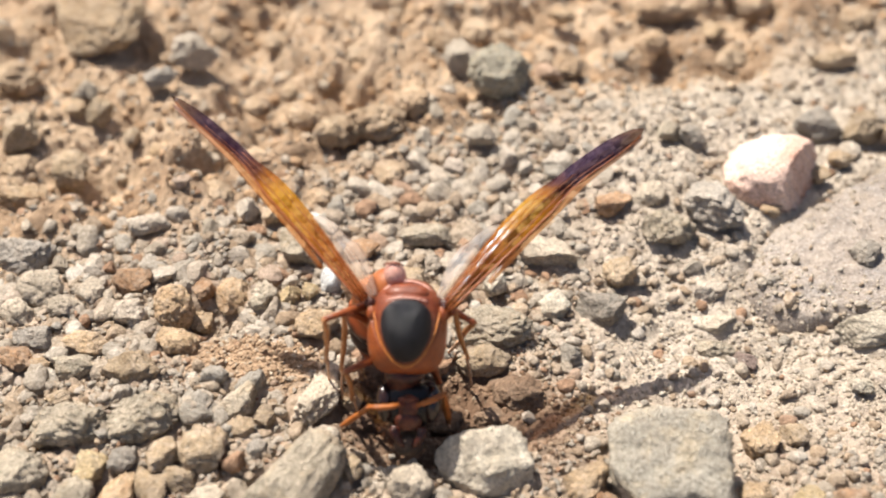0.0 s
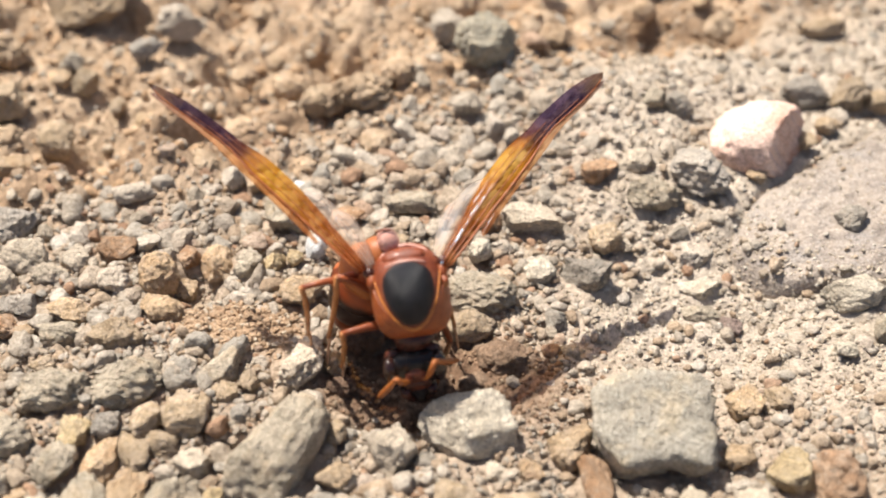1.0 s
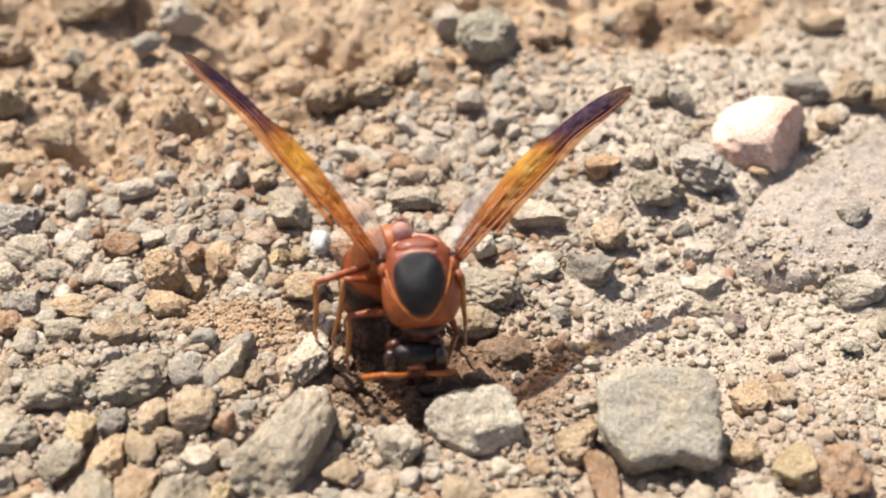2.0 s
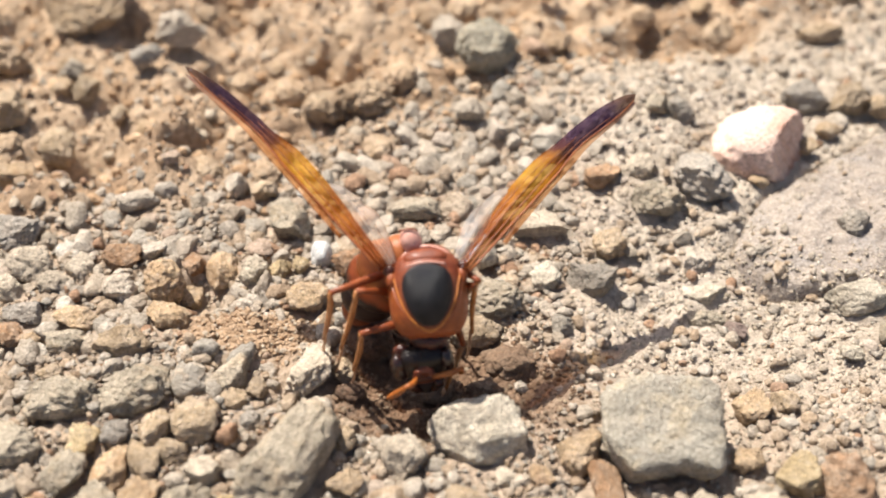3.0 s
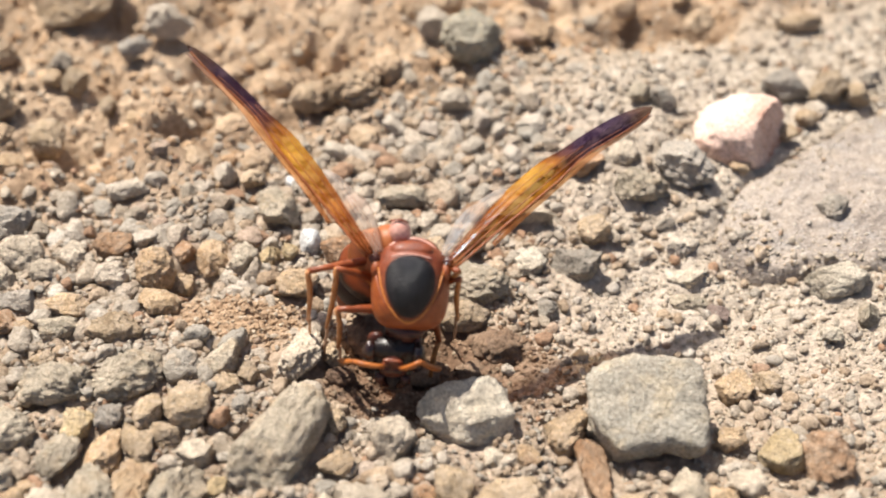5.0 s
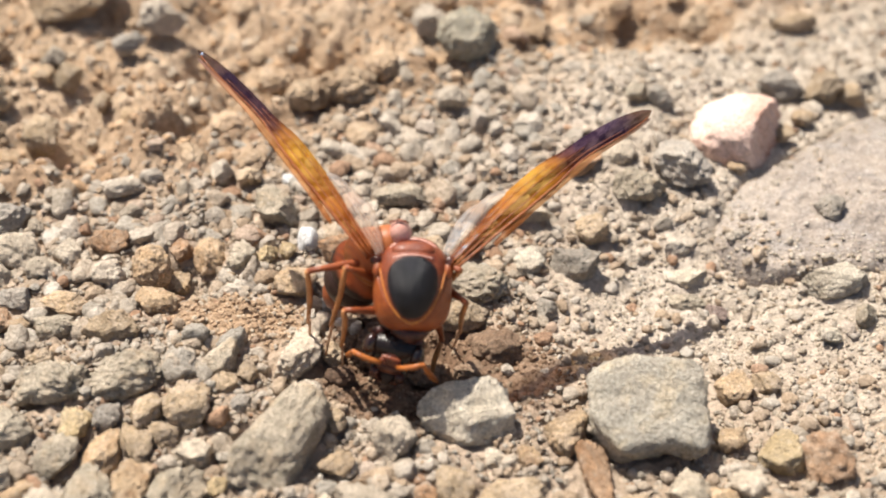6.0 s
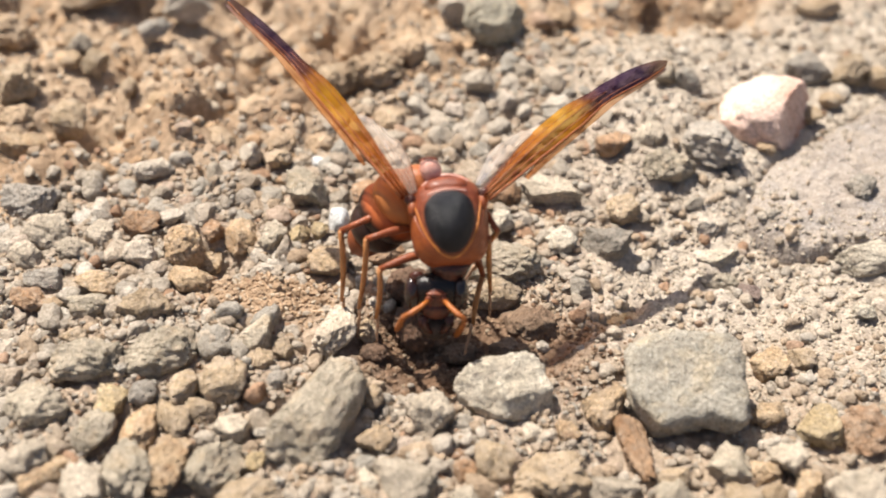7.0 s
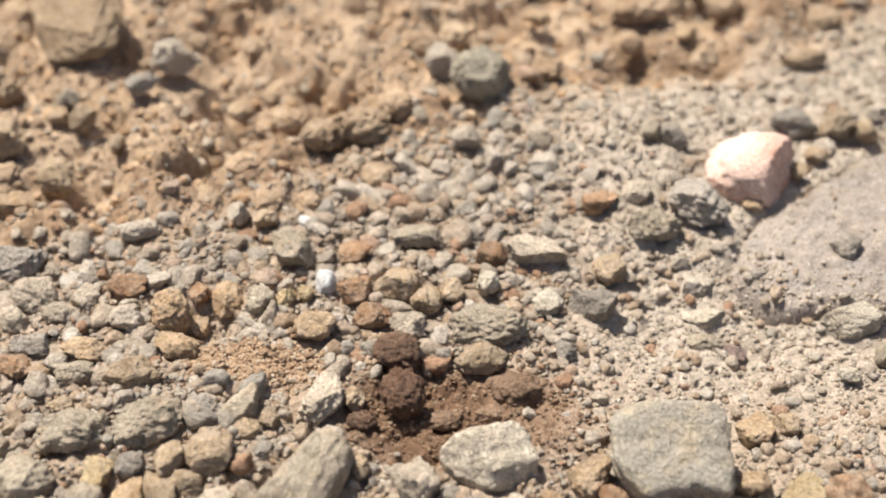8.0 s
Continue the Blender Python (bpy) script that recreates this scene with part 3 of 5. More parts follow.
def ground():
    tail = [1.2 ** k * 0.6 for k in range(1, 62)]
    def axis(a, b, step):
        mid = list(np.arange(a, b + step / 2, step))
        out = np.cumsum(tail)
        return np.array([mid[0] - o for o in out[::-1]] + mid + [mid[-1] + o for o in out])
    xs, ys = axis(-30, 30, 0.15), axis(-27, 24, 0.15)
    x, y = np.meshgrid(xs, ys)
    z = surface(x, y)
    h, w = x.shape
    co = np.stack([x, y, z], -1).reshape(-1, 3) * MM
    i = np.arange(h * w).reshape(h, w)
    quads = np.stack([i[:-1, :-1], i[:-1, 1:], i[1:, 1:], i[1:, :-1]], -1).reshape(-1, 4)
    me = bpy.data.meshes.new("ground")
    me.vertices.add(len(co))
    me.vertices.foreach_set("co", co.ravel())
    me.loops.add(quads.size)
    me.loops.foreach_set("vertex_index", quads.ravel().astype(np.int32))
    me.polygons.add(len(quads))
    me.polygons.foreach_set("loop_start", np.arange(0, quads.size, 4, dtype=np.int32))
    me.update(calc_edges=True)
    ob = link_mesh("ground", me, soil_mat())
    return tagged(ob, "dry dusty soil strewn with fine gravel", "ground", kind="structure")




# ---- stones ----
def ball_verts(level):
    bm = bmesh.new()
    bmesh.ops.create_icosphere(bm, subdivisions=level, radius=1.0)
    v = np.array([p.co[:] for p in bm.verts])
    f = np.array([[q.index for q in g.verts] for g in bm.faces])
    bm.free()
    return v, f


BALLS = {k: ball_verts(k) for k in (1, 2, 3, 4, 5)}


def rock_shape(level, rng, square=2.4, cuts=12, depth=(0.5, 0.86), rough=0.07, lumps=1.0):
    """A stone of about unit radius: a squared ball with planes broken off, then worn and pitted."""
    v, f = BALLS[level]
    v = v / (np.abs(v) ** square).sum(1, keepdims=True) ** (1 / square)
    for _ in range(cuts):
        nrm = rng.normal(size=3)
        nrm /= np.linalg.norm(nrm)
        over = v @ nrm - rng.uniform(*depth)
        v = v - np.where(over > 0, over, 0)[:, None] * nrm * 0.97
    s = rng.uniform(0, 100)
    d = 0
    for size, amp in ((0.75, 0.13 * lumps), (0.33, 0.08 * lumps), (0.15, rough * 0.8), (0.07, rough * 0.4)):
        d = d + amp * 1.15 * solid_noise(v + s, size, 5)
    return v * (1 + d[:, None]), f


def mesh_from(name, v, f):
    me = bpy.data.meshes.new(name)
    me.from_pydata(v.tolist(), [], f.tolist())
    return me


WORDS = {
    "grey": "rough weathered grey pebble half sunk in gravel", "pale": "pale grey dusty pebble lying in gravel",
    "dust": "dust-coated greyish brown pebble lying in gravel", "tan": "sandy tan pebble resting on dry soil",
    "orange": "orange-brown rough pebble lying among grey gravel", "rust": "rusty brown crumbly pebble among gravel",
    "brick": "matt reddish brown pebble among gravel", "yellow": "small yellowish sandstone pebble among gravel",
    "white": "whitish chipped pebble lying on dry soil", "chalk": "tiny bright white chip of stone",
    "cream": "cream-coloured angular stone lying on soil", "pink": "large pinkish white quartz-like stone on soil",
    "slate": "dark grey angular slate pebble on soil", "blue": "smooth bluish grey pebble lying in gravel",
    "green": "round greenish grey speckled stone on brown loam", "purple": "small purplish grey pebble on fine grit",
    "ink": "blue-black smooth pebble among grey gravel", "block": "big square-edged grey stone with ochre stains",
    "clod": "crumbly clod of dry brown earth", "mud": "damp dark brown lump of dug earth",
    "wet": "wet reddish brown clod of dug earth", "mudball": "rounded ball of damp reddish brown mud", "slab": "broad flat dusty grey rock slab bedded in soil",
}
SQUARE = {"block": 5.5, "slab": 6.0, "chalk": 3.5, "cream": 3.0, "slate": 2.6, "mudball": 2.0, "clod": 2.0, "mud": 2.0, "pink": 2.3}
KINDNAME = {"wet": "earth_clod", "clod": "earth_clod", "mud": "earth_clod", "mudball": "mud_ball", "slab": "rock_slab", "block": "stone", "pink": "stone", "green": "stone", "cream": "stone"}


def pebble(x, y, a, b, c, turn, kind, sink=0.25, tilt=(0, 0)):
    """One stone: millimetres, half axes across, along and up, turned about z."""
    COUNT[0] += 1
    rng = np.random.default_rng(1000 + COUNT[0])
    crumb = kind in ("clod", "mud", "wet", "mudball")
    big = max(a, b) > 1.6
    level = 5 if big else 4 if max(a, b) > 0.6 else 3
    if kind == "mudball":
        v, f = rock_shape(5, rng, 2.0, 0, (0.9, 1.0), 0.12, 0.55)
    elif crumb:
        v, f = rock_shape(level, rng, 2.0, 4, (0.75, 1.0), 0.17, 1.1)
    elif kind == "block":
        # a split block: flat face up, sides drawn in below, one corner and the front edge broken
        v, f = rock_shape(5, rng, 7.0, 0, (1, 1), 0.075, 0.22)
        for nrm, far in (((-0.85, -0.45, 0.1), 1.0), ((-0.6, 0.75, 0.3), 1.2), ((0.7, -0.7, -0.1), 1.26), ((0.1, -0.75, -0.66), 0.98)):
            nrm = np.array(nrm) / np.linalg.norm(nrm)
            over = v @ nrm - far
            v = v - np.where(over > 0, over, 0)[:, None] * nrm * 0.95
        v[:, 0] *= 1 - 0.09 * (1 - v[:, 2])
        v[:, 1] += (0.16 + 0.1 * v[:, 0]) * np.exp(-((v[:, 0] - 0.2) ** 2 / 0.2 + (v[:, 1] + 1.0) ** 2 / 0.12))
        v[:, 2] -= 0.10 * np.exp(-((v[:, 0] - 0.18) ** 2 / 0.02 + (v[:, 1] - 0.52) ** 2 / 0.006)) + 0.07 * v[:, 0] * (v[:, 0] > 0)
        v[:, 0] += 0.035 * np.sin(9 * v[:, 2] + 2 * v[:, 1]) * (v[:, 0] < -0.7)
    elif kind == "cream" and big:
        v, f = rock_shape(5, rng, 3.2, 9, (0.6, 0.92), 0.07, 0.35)
    elif max(a, b) > 2.7 and kind != "pink":
        v, f = rock_shape(5, rng, 3.2, 6, (0.75, 0.95), 0.07, 0.4)
    elif kind == "green" or (kind == "orange" and c > 1.0):
        v, f = rock_shape(5, rng, 2.0, 6, (0.76, 0.95), 0.1, 0.5)
    elif kind == "chalk":
        v, f = rock_shape(3, rng, 3.5, 3, (0.8, 1.0), 0.05, 0.3)
    elif kind == "pink":
        v, f = rock_shape(5, rng, 2.3, 5, (0.84, 0.97), 0.035, 0.45)
        nrm = np.array((0.84, -0.52, 0.14))
        over = v @ nrm - 0.48
        v = v - np.where(over > 0, over - 0.022 * np.sin(26 * (v @ np.array((0.5, 0.75, 0.4)))), 0)[:, None] * nrm
    else:
        v, f = rock_shape(level, rng, SQUARE.get(kind, rng.uniform(2.1, 2.6)), 12, (0.54, 0.88), 0.15, 0.5)
    half = (np.abs(v).max(0) + 1e-6)
    v = v / half * 1.03
    v = v * np.array([a, b, c]) * MM
    name = KINDNAME.get(kind, "pebble")
    ob = link_mesh(name, mesh_from(name, v, f), STONE[kind])
    gz = float(lie(np.array(x), np.array(y))) + 0.15 + sink * c
    ob.matrix_world = pose(x * MM, y * MM, gz * MM, tilt[0] + rng.uniform(-6, 6), tilt[1] + rng.uniform(-6, 6), turn)
    FOOTPRINTS.append((x, y, max(a, b) * 0.5 + min(a, b) * 0.4))
    return tagged(ob, WORDS[kind], "clod" if crumb else "stone", "stones on the ground")



def rock_slab(top):
    """A broad flat rock bedded flush in the soil: gently uneven top, rim dipping under the ground."""
    rings, around = 90, 220
    k = np.linspace(0, 1, rings + 1)[1:, None]
    th = np.linspace(0, 2 * math.pi, around, endpoint=False)[None]
    c, sn = np.cos(th), np.sin(th)
    r = 1 / slab_gauge(c, sn) * (1 + 0.025 * value_noise(c * 3 + 9, sn * 3 + 4, 0.4, 8) + 0.012 * value_noise(c * 9 + 9, sn * 9 + 4, 0.5, 9))
    px, py = k * r * c, k * r * sn
    pz = slab_top(px, py)
    v = np.concatenate([[[0, 0, 0.0]], np.stack([px, py, pz], -1).reshape(-1, 3), [[0, 0, -2.0]]])
    i = 1 + np.arange(rings * around).reshape(rings, around)
    j = np.roll(i, -1, 1)
    f = [(0, i[0, n], j[0, n]) for n in range(around)] + [(i[-1, n], len(v) - 1, j[-1, n]) for n in range(around)]
    f += np.stack([i[:-1], i[1:], j[1:], j[:-1]], -1).reshape(-1, 4).tolist()
    me = bpy.data.meshes.new("rock_slab")
    me.from_pydata((v * MM).tolist(), [], [tuple(int(q) for q in g) for g in f])
    ob = link_mesh("rock_slab", me, STONE["slab"])
    ob.matrix_world = pose(SLAB[0] * MM, SLAB[1] * MM, top * MM)
    return tagged(ob, WORDS["slab"], "rock", "stones on the ground")



# ---- stones that stand out, one by one ----
rock_slab(0.36)
pebble(-22.4, 13.6, 2.9, 2.9, 0.95, 8, 'tan', sink=1.9, tilt=(20, -4))
pebble(-16.3, 10.4, 1.75, 1.4, 1.15, 34, 'white', sink=0.95)
pebble(-17.8, 8.3, 1.2, 0.75, 0.6, 28, 'blue', sink=1.3)
pebble(-21.3, 1.0, 1.2, 1.15, 1.0, 0, 'dust', sink=1.1)
pebble(-24.4, 2.64, 1.03, 1.73, 1.39, 0, 'dust', sink=0.75)
pebble(-22.1, 5.92, 0.75, 0.64, 0.51, 0, 'tan', sink=0.75)
pebble(-20.7, 5.46, 0.89, 0.99, 0.79, 0, 'dust', sink=0.75)
pebble(-18.6, 3.62, 0.45, 0.87, 0.70, 0, 'dust', sink=0.75)
pebble(-16.6, 2.37, 0.68, 0.77, 0.61, 0, 'tan', sink=0.75)
pebble(-22.0, 7.25, 0.80, 0.80, 0.64, 0, 'pale', sink=0.75)
pebble(-23.2, -1.91, 1.33, 0.95, 0.76, 0, 'orange', sink=0.45)
pebble(-16.1, -4.1, 1.22, 0.76, 0.62, 15, 'white', sink=0.6)
pebble(-11.1, -2.9, 0.69, 0.77, 0.75, 0, 'white', sink=0.6)
pebble(-9.7, -3.04, 0.70, 0.72, 0.58, 0, 'dust', sink=0.45)
pebble(-7.6, -3.20, 0.44, 0.32, 0.26, -28, 'chalk', sink=0.45)
pebble(-8.1, -5.85, 1.12, 1.37, 1.10, 0, 'grey', sink=0.45)
pebble(-12.9, -4.44, 0.48, 0.75, 0.59, 0, 'pale', sink=0.45)
pebble(-4.7, 4.10, 1.73, 1.36, 1.08, 0, 'clod', sink=0.75)
pebble(-7.1, 3.63, 1.29, 1.07, 0.85, 0, 'clod', sink=0.75)
pebble(-2.9, 5.93, 1.06, 1.09, 0.86, 0, 'clod', sink=0.75)
pebble(-0.2, 9.6, 1.35, 1.3, 1.0, 0, 'white', sink=0.9)
pebble(1.9, 7.4, 1.75, 1.7, 1.45, 0, 'green', sink=0.95)
pebble(5.9, 15.71, 0.89, 0.65, 0.52, 0, 'tan', sink=0.75)
pebble(15.1, 14.62, 0.72, 0.65, 0.51, 0, 'tan', sink=0.75)
pebble(9.1, 10.80, 0.52, 0.45, 0.36, 0, 'pale', sink=0.75)
pebble(12.8, 16.60, 2.54, 1.13, 0.91, 7, 'clod', sink=0.75)
pebble(0.9, 2.6, 0.95, 0.82, 0.70, 0, 'white', sink=1.1)
pebble(3.4, 0.53, 0.43, 0.38, 0.30, 0, 'white', sink=0.75)
pebble(16.6, 0.0, 2.85, 2.3, 1.75, 7, 'pink', sink=0.32)
pebble(12.3, 2.00, 0.70, 0.91, 0.72, 0, 'slate', sink=0.75)
pebble(11.1, 2.33, 0.67, 0.85, 0.68, 0, 'grey', sink=0.75)
pebble(12.9, -2.6, 2.1, 1.35, 1.1, -65, 'blue', sink=0.75)
pebble(19.6, 4.7, 1.55, 1.02, 0.85, 0, 'blue', sink=0.7)
pebble(22.2, 4.71, 1.23, 1.10, 0.89, 0, 'dust', sink=0.75)
pebble(23.9, 4.30, 0.81, 0.91, 0.72, 0, 'dust', sink=0.75)
pebble(20.5, 2.04, 0.68, 0.57, 0.47, 0, 'tan', sink=0.75)
pebble(19.2, 0.67, 0.57, 0.53, 0.42, 0, 'tan', sink=0.75)
pebble(16.0, -2.44, 0.58, 0.44, 0.35, 0, 'tan', sink=0.45)
pebble(25.0, 6.45, 0.75, 0.56, 0.45, 0, 'white', sink=0.75)
pebble(22.0, 11.92, 1.47, 0.64, 0.50, 7, 'tan', sink=0.75)
pebble(7.9, -2.35, 0.95, 0.77, 0.61, -15, 'rust', sink=0.45)
pebble(10.4, -3.88, 1.66, 1.19, 0.94, 0, 'grey', sink=0.45)
pebble(9.8, -1.74, 0.93, 0.73, 0.58, 15, 'pale', sink=0.45)
pebble(1.9, -2.72, 0.55, 0.69, 0.55, 0, 'white', sink=0.45)
pebble(4.4, -5.59, 1.77, 0.89, 0.71, -7, 'pale', sink=0.45)
pebble(20.2, -5.9, 0.99, 0.8, 0.6, 15, 'slate', sink=1.3)
pebble(-21.7, -6.71, 1.73, 1.24, 1.00, 0, 'blue', sink=0.45)
pebble(-20.3, -9.06, 1.44, 1.11, 0.89, -22, 'pale', sink=0.45)
pebble(-18.9, -10.25, 0.93, 0.77, 0.61, 15, 'pale', sink=0.45)
pebble(-17.9, -9.38, 0.78, 0.84, 0.68, 0, 'pale', sink=0.45)
pebble(-15.7, -10.67, 0.82, 0.83, 0.66, 0, 'white', sink=0.45)
pebble(-16.2, -8.58, 1.14, 0.89, 0.70, 0, 'rust', sink=0.45)
pebble(-13.7, -10.3, 1.0, 1.2, 1.3, 20, 'orange', sink=0.5)
pebble(-12.5, -8.66, 0.69, 0.78, 0.63, 0, 'rust', sink=0.45)
pebble(-11.0, -9.04, 0.96, 1.05, 0.84, 0, 'orange', sink=0.45)
pebble(-12.5, -10.05, 0.72, 0.78, 0.62, 0, 'tan', sink=0.45)
pebble(-13.2, -12.75, 1.26, 0.78, 0.62, -15, 'orange', sink=0.45)
pebble(-9.4, -9.48, 0.78, 0.87, 0.70, 0, 'grey', sink=0.45)
pebble(-8.2, -9.42, 0.59, 0.67, 0.54, 0, 'yellow', sink=0.45)
pebble(-7.3, -9.00, 0.49, 0.60, 0.49, 0, 'yellow', sink=0.45)
pebble(-6.3, -8.11, 0.52, 0.65, 0.52, 0, 'chalk', sink=0.45)
pebble(-4.9, -8.66, 0.97, 0.79, 0.63, 0, 'rust', sink=0.45)
pebble(-2.9, -8.15, 1.25, 1.07, 0.85, 0, 'dust', sink=0.45)
pebble(-6.7, -11.60, 1.11, 0.92, 0.73, 0, 'tan', sink=0.45)
pebble(-3.9, -10.25, 1.04, 0.77, 0.62, 0, 'rust', sink=0.45)
pebble(-2.2, -10.96, 0.95, 0.80, 0.64, 0, 'pale', sink=0.45)
pebble(-1.3, -9.32, 0.81, 0.98, 0.79, 0, 'dust', sink=0.45)
pebble(-2.7, -12.7, 1.35, 1.05, 0.95, 0, 'wet', sink=0.5)
pebble(-19.9, -7.15, 0.44, 0.66, 0.45, 20, 'pale', sink=0.5)
pebble(-16.9, -9.79, 0.28, 0.57, 0.43, 0, 'pale', sink=0.5)
pebble(-17.8, -16.19, 0.77, 0.60, 0.45, 0, 'dust', sink=0.5)
pebble(-18.0, -18.32, 0.51, 0.78, 0.58, 0, 'grey', sink=0.5)
pebble(-14.8, -18.09, 0.51, 0.54, 0.40, 0, 'grey', sink=0.5)
pebble(-1.7, -4.50, 1.54, 0.80, 0.66, 5, 'grey', sink=0.7, tilt=(-16, 0))
pebble(-5.0, -5.74, 0.98, 0.75, 0.56, 0, 'rust', sink=0.5)
pebble(-1.3, -6.67, 0.51, 0.66, 0.49, 0, 'white', sink=0.5)
pebble(-8.7, -18.92, 0.64, 0.54, 0.40, 0, 'blue', sink=0.5)
pebble(-4.7, -15.63, 0.55, 0.70, 0.50, 0, 'dust', sink=0.45)
mud_ball = pebble(-2.4, -14.8, 1.10, 1.24, 0.92, 0, 'mudball', sink=0.5)
pebble(-6.3, -16.37, 1.89, 1.12, 0.90, 76, 'pale', sink=0.45)
pebble(-9.6, -16.53, 0.87, 1.02, 0.82, 0, 'grey', sink=0.45)
pebble(-8.3, -17.22, 0.57, 0.68, 0.54, 0, 'dust', sink=0.45)
pebble(-9.3, -17.90, 0.68, 0.60, 0.49, 0, 'dust', sink=0.45)
pebble(-13.5, -17.52, 2.08, 1.29, 1.03, 12, 'grey', sink=0.45)
pebble(-17.5, -14.36, 1.16, 0.79, 0.63, 7, 'grey', sink=0.45)
pebble(-17.2, -12.92, 1.29, 0.68, 0.54, 0, 'tan', sink=0.45)
pebble(-14.8, -14.64, 1.25, 1.05, 0.83, 46, 'dust', sink=0.45)
pebble(-20.4, -13.67, 0.94, 0.83, 0.66, 0, 'rust', sink=0.45)
pebble(-19.3, -14.03, 0.54, 0.41, 0.33, 0, 'orange', sink=0.45)
pebble(-19.9, -12.32, 1.16, 0.68, 0.55, 0, 'blue', sink=0.45)
pebble(-21.1, -10.76, 1.06, 0.80, 0.63, 0, 'pale', sink=0.45)
pebble(-16.9, -18.21, 1.86, 1.27, 1.01, 0, 'grey', sink=0.45)
pebble(-18.7, -20.28, 1.29, 1.16, 0.92, 28, 'grey', sink=0.45)
pebble(-15.5, -20.20, 0.73, 0.92, 0.73, 0, 'yellow', sink=0.45)
pebble(-14.1, -19.66, 0.75, 0.80, 0.64, 0, 'blue', sink=0.45)
pebble(-12.5, -19.50, 0.93, 0.93, 0.73, 40, 'dust', sink=0.45)
pebble(-10.8, -19.18, 1.09, 1.17, 0.93, 0, 'dust', sink=0.45)
pebble(-11.6, -20.63, 0.81, 0.70, 0.56, 0, 'dust', sink=0.45)
pebble(-4.5, -19.70, 0.62, 0.63, 0.50, 0, 'dust', sink=0.45)
pebble(-1.7, -20.65, 1.06, 1.07, 0.85, 0, 'pale', sink=0.45)
pebble(1.3, -19.5, 2.05, 1.6, 1.35, 15, 'cream', sink=0.4, tilt=(24, 0))
pebble(7.2, -9.10, 1.47, 1.23, 0.99, 0, 'slate', sink=0.45)
pebble(8.1, -6.60, 0.98, 0.92, 0.73, 56, 'dust', sink=0.45)
pebble(9.0, -6.96, 0.43, 0.49, 0.40, 0, 'pale', sink=0.45)
pebble(4.6, -9.19, 0.91, 0.89, 0.71, 0, 'cream', sink=0.45)
pebble(1.7, -10.80, 2.05, 1.24, 0.99, 0, 'grey', sink=0.45)
pebble(1.7, -8.08, 0.65, 0.86, 0.69, 0, 'cream', sink=0.45)
pebble(2.1, -5.97, 0.87, 0.81, 0.65, 0, 'rust', sink=0.45)
pebble(0.1, -8.61, 0.76, 0.96, 0.77, 0, 'dust', sink=0.45)
pebble(1.4, -12.77, 1.43, 0.82, 0.65, 0, 'dust', sink=0.45)
pebble(5.4, -12.23, 0.53, 0.69, 0.56, 0, 'slate', sink=0.45)
pebble(12.5, -7.30, 1.22, 0.63, 0.50, 43, 'white', sink=0.45)
pebble(12.5, -9.21, 1.20, 0.66, 0.52, 0, 'cream', sink=0.45)
pebble(12.4, -10.68, 1.11, 0.85, 0.69, -15, 'grey', sink=0.45)
pebble(13.8, -11.32, 0.60, 0.68, 0.54, 0, 'purple', sink=0.45)
pebble(19.7, -10.52, 1.77, 0.98, 0.78, 0, 'cream', sink=0.45)
pebble(20.6, -12.55, 0.62, 0.76, 0.61, 0, 'grey', sink=0.45)
pebble(18.8, -13.69, 0.62, 0.59, 0.47, 0, 'cream', sink=0.45)
pebble(13.7, -17.00, 0.93, 0.92, 0.73, 0, 'tan', sink=0.45)
pebble(15.2, -16.67, 0.73, 0.82, 0.65, 0, 'dust', sink=0.45)
pebble(2.9, -14.7, 1.21, 1.04, 0.77, 0, 'mud')
pebble(1.6, -16.1, 0.78, 0.58, 0.43, 0, 'mud')
pebble(3.3, -16.20, 0.44, 0.31, 0.26, 0, 'white', sink=0.45)
pebble(5.1, -16.30, 0.63, 0.31, 0.26, 15, 'blue', sink=0.45)
pebble(6.5, -16.11, 0.45, 0.35, 0.28, 0, 'white', sink=0.45)
pebble(11.9, -13.09, 0.40, 0.27, 0.21, 40, 'white', sink=0.45)
pebble(5.7, -20.05, 1.05, 1.08, 0.86, 0, 'tan', sink=0.45)
pebble(-0.5, -16.3, 0.90, 0.58, 0.43, 0, 'mud')
pebble(-4.3, -16.9, 0.76, 0.57, 0.42, 0, 'wet')
pebble(-6.7, -21.1, 2.8, 1.5, 1.38, 65, 'grey', sink=0.45)
pebble(9.19, -19.43, 2.6, 2.3, 1.3, 0, 'block', sink=0.96, tilt=(30, 0))
pebble(-16.0, -21.75, 0.95, 1.07, 0.86, 0, 'grey', sink=0.45)
pebble(-14.0, -21.56, 1.31, 0.79, 0.63, 69, 'orange', sink=0.45)
pebble(-12.7, -23.41, 1.71, 0.96, 0.77, 70, 'orange', sink=0.45)
pebble(-11.0, -23.79, 1.72, 1.19, 0.96, 43, 'grey', sink=0.45)
pebble(-12.7, -21.05, 1.22, 0.77, 0.61, -76, 'dust', sink=0.45)
pebble(-10.2, -21.57, 1.04, 0.81, 0.65, 0, 'pale', sink=0.45)
pebble(-18.5, -23.09, 1.07, 1.20, 0.96, 0, 'pale', sink=0.45)
pebble(-17.7, -23.97, 1.51, 0.82, 0.65, 37, 'orange', sink=0.45)
pebble(-14.4, -23.74, 1.73, 1.05, 0.84, -72, 'grey', sink=0.45)
pebble(-16.1, -24.50, 1.05, 0.93, 0.73, 0, 'pale', sink=0.45)
pebble(-9.5, -25.19, 1.66, 0.90, 0.71, 15, 'dust', sink=0.45)
pebble(-9.1, -23.26, 0.45, 0.49, 0.38, 0, 'yellow', sink=0.45)
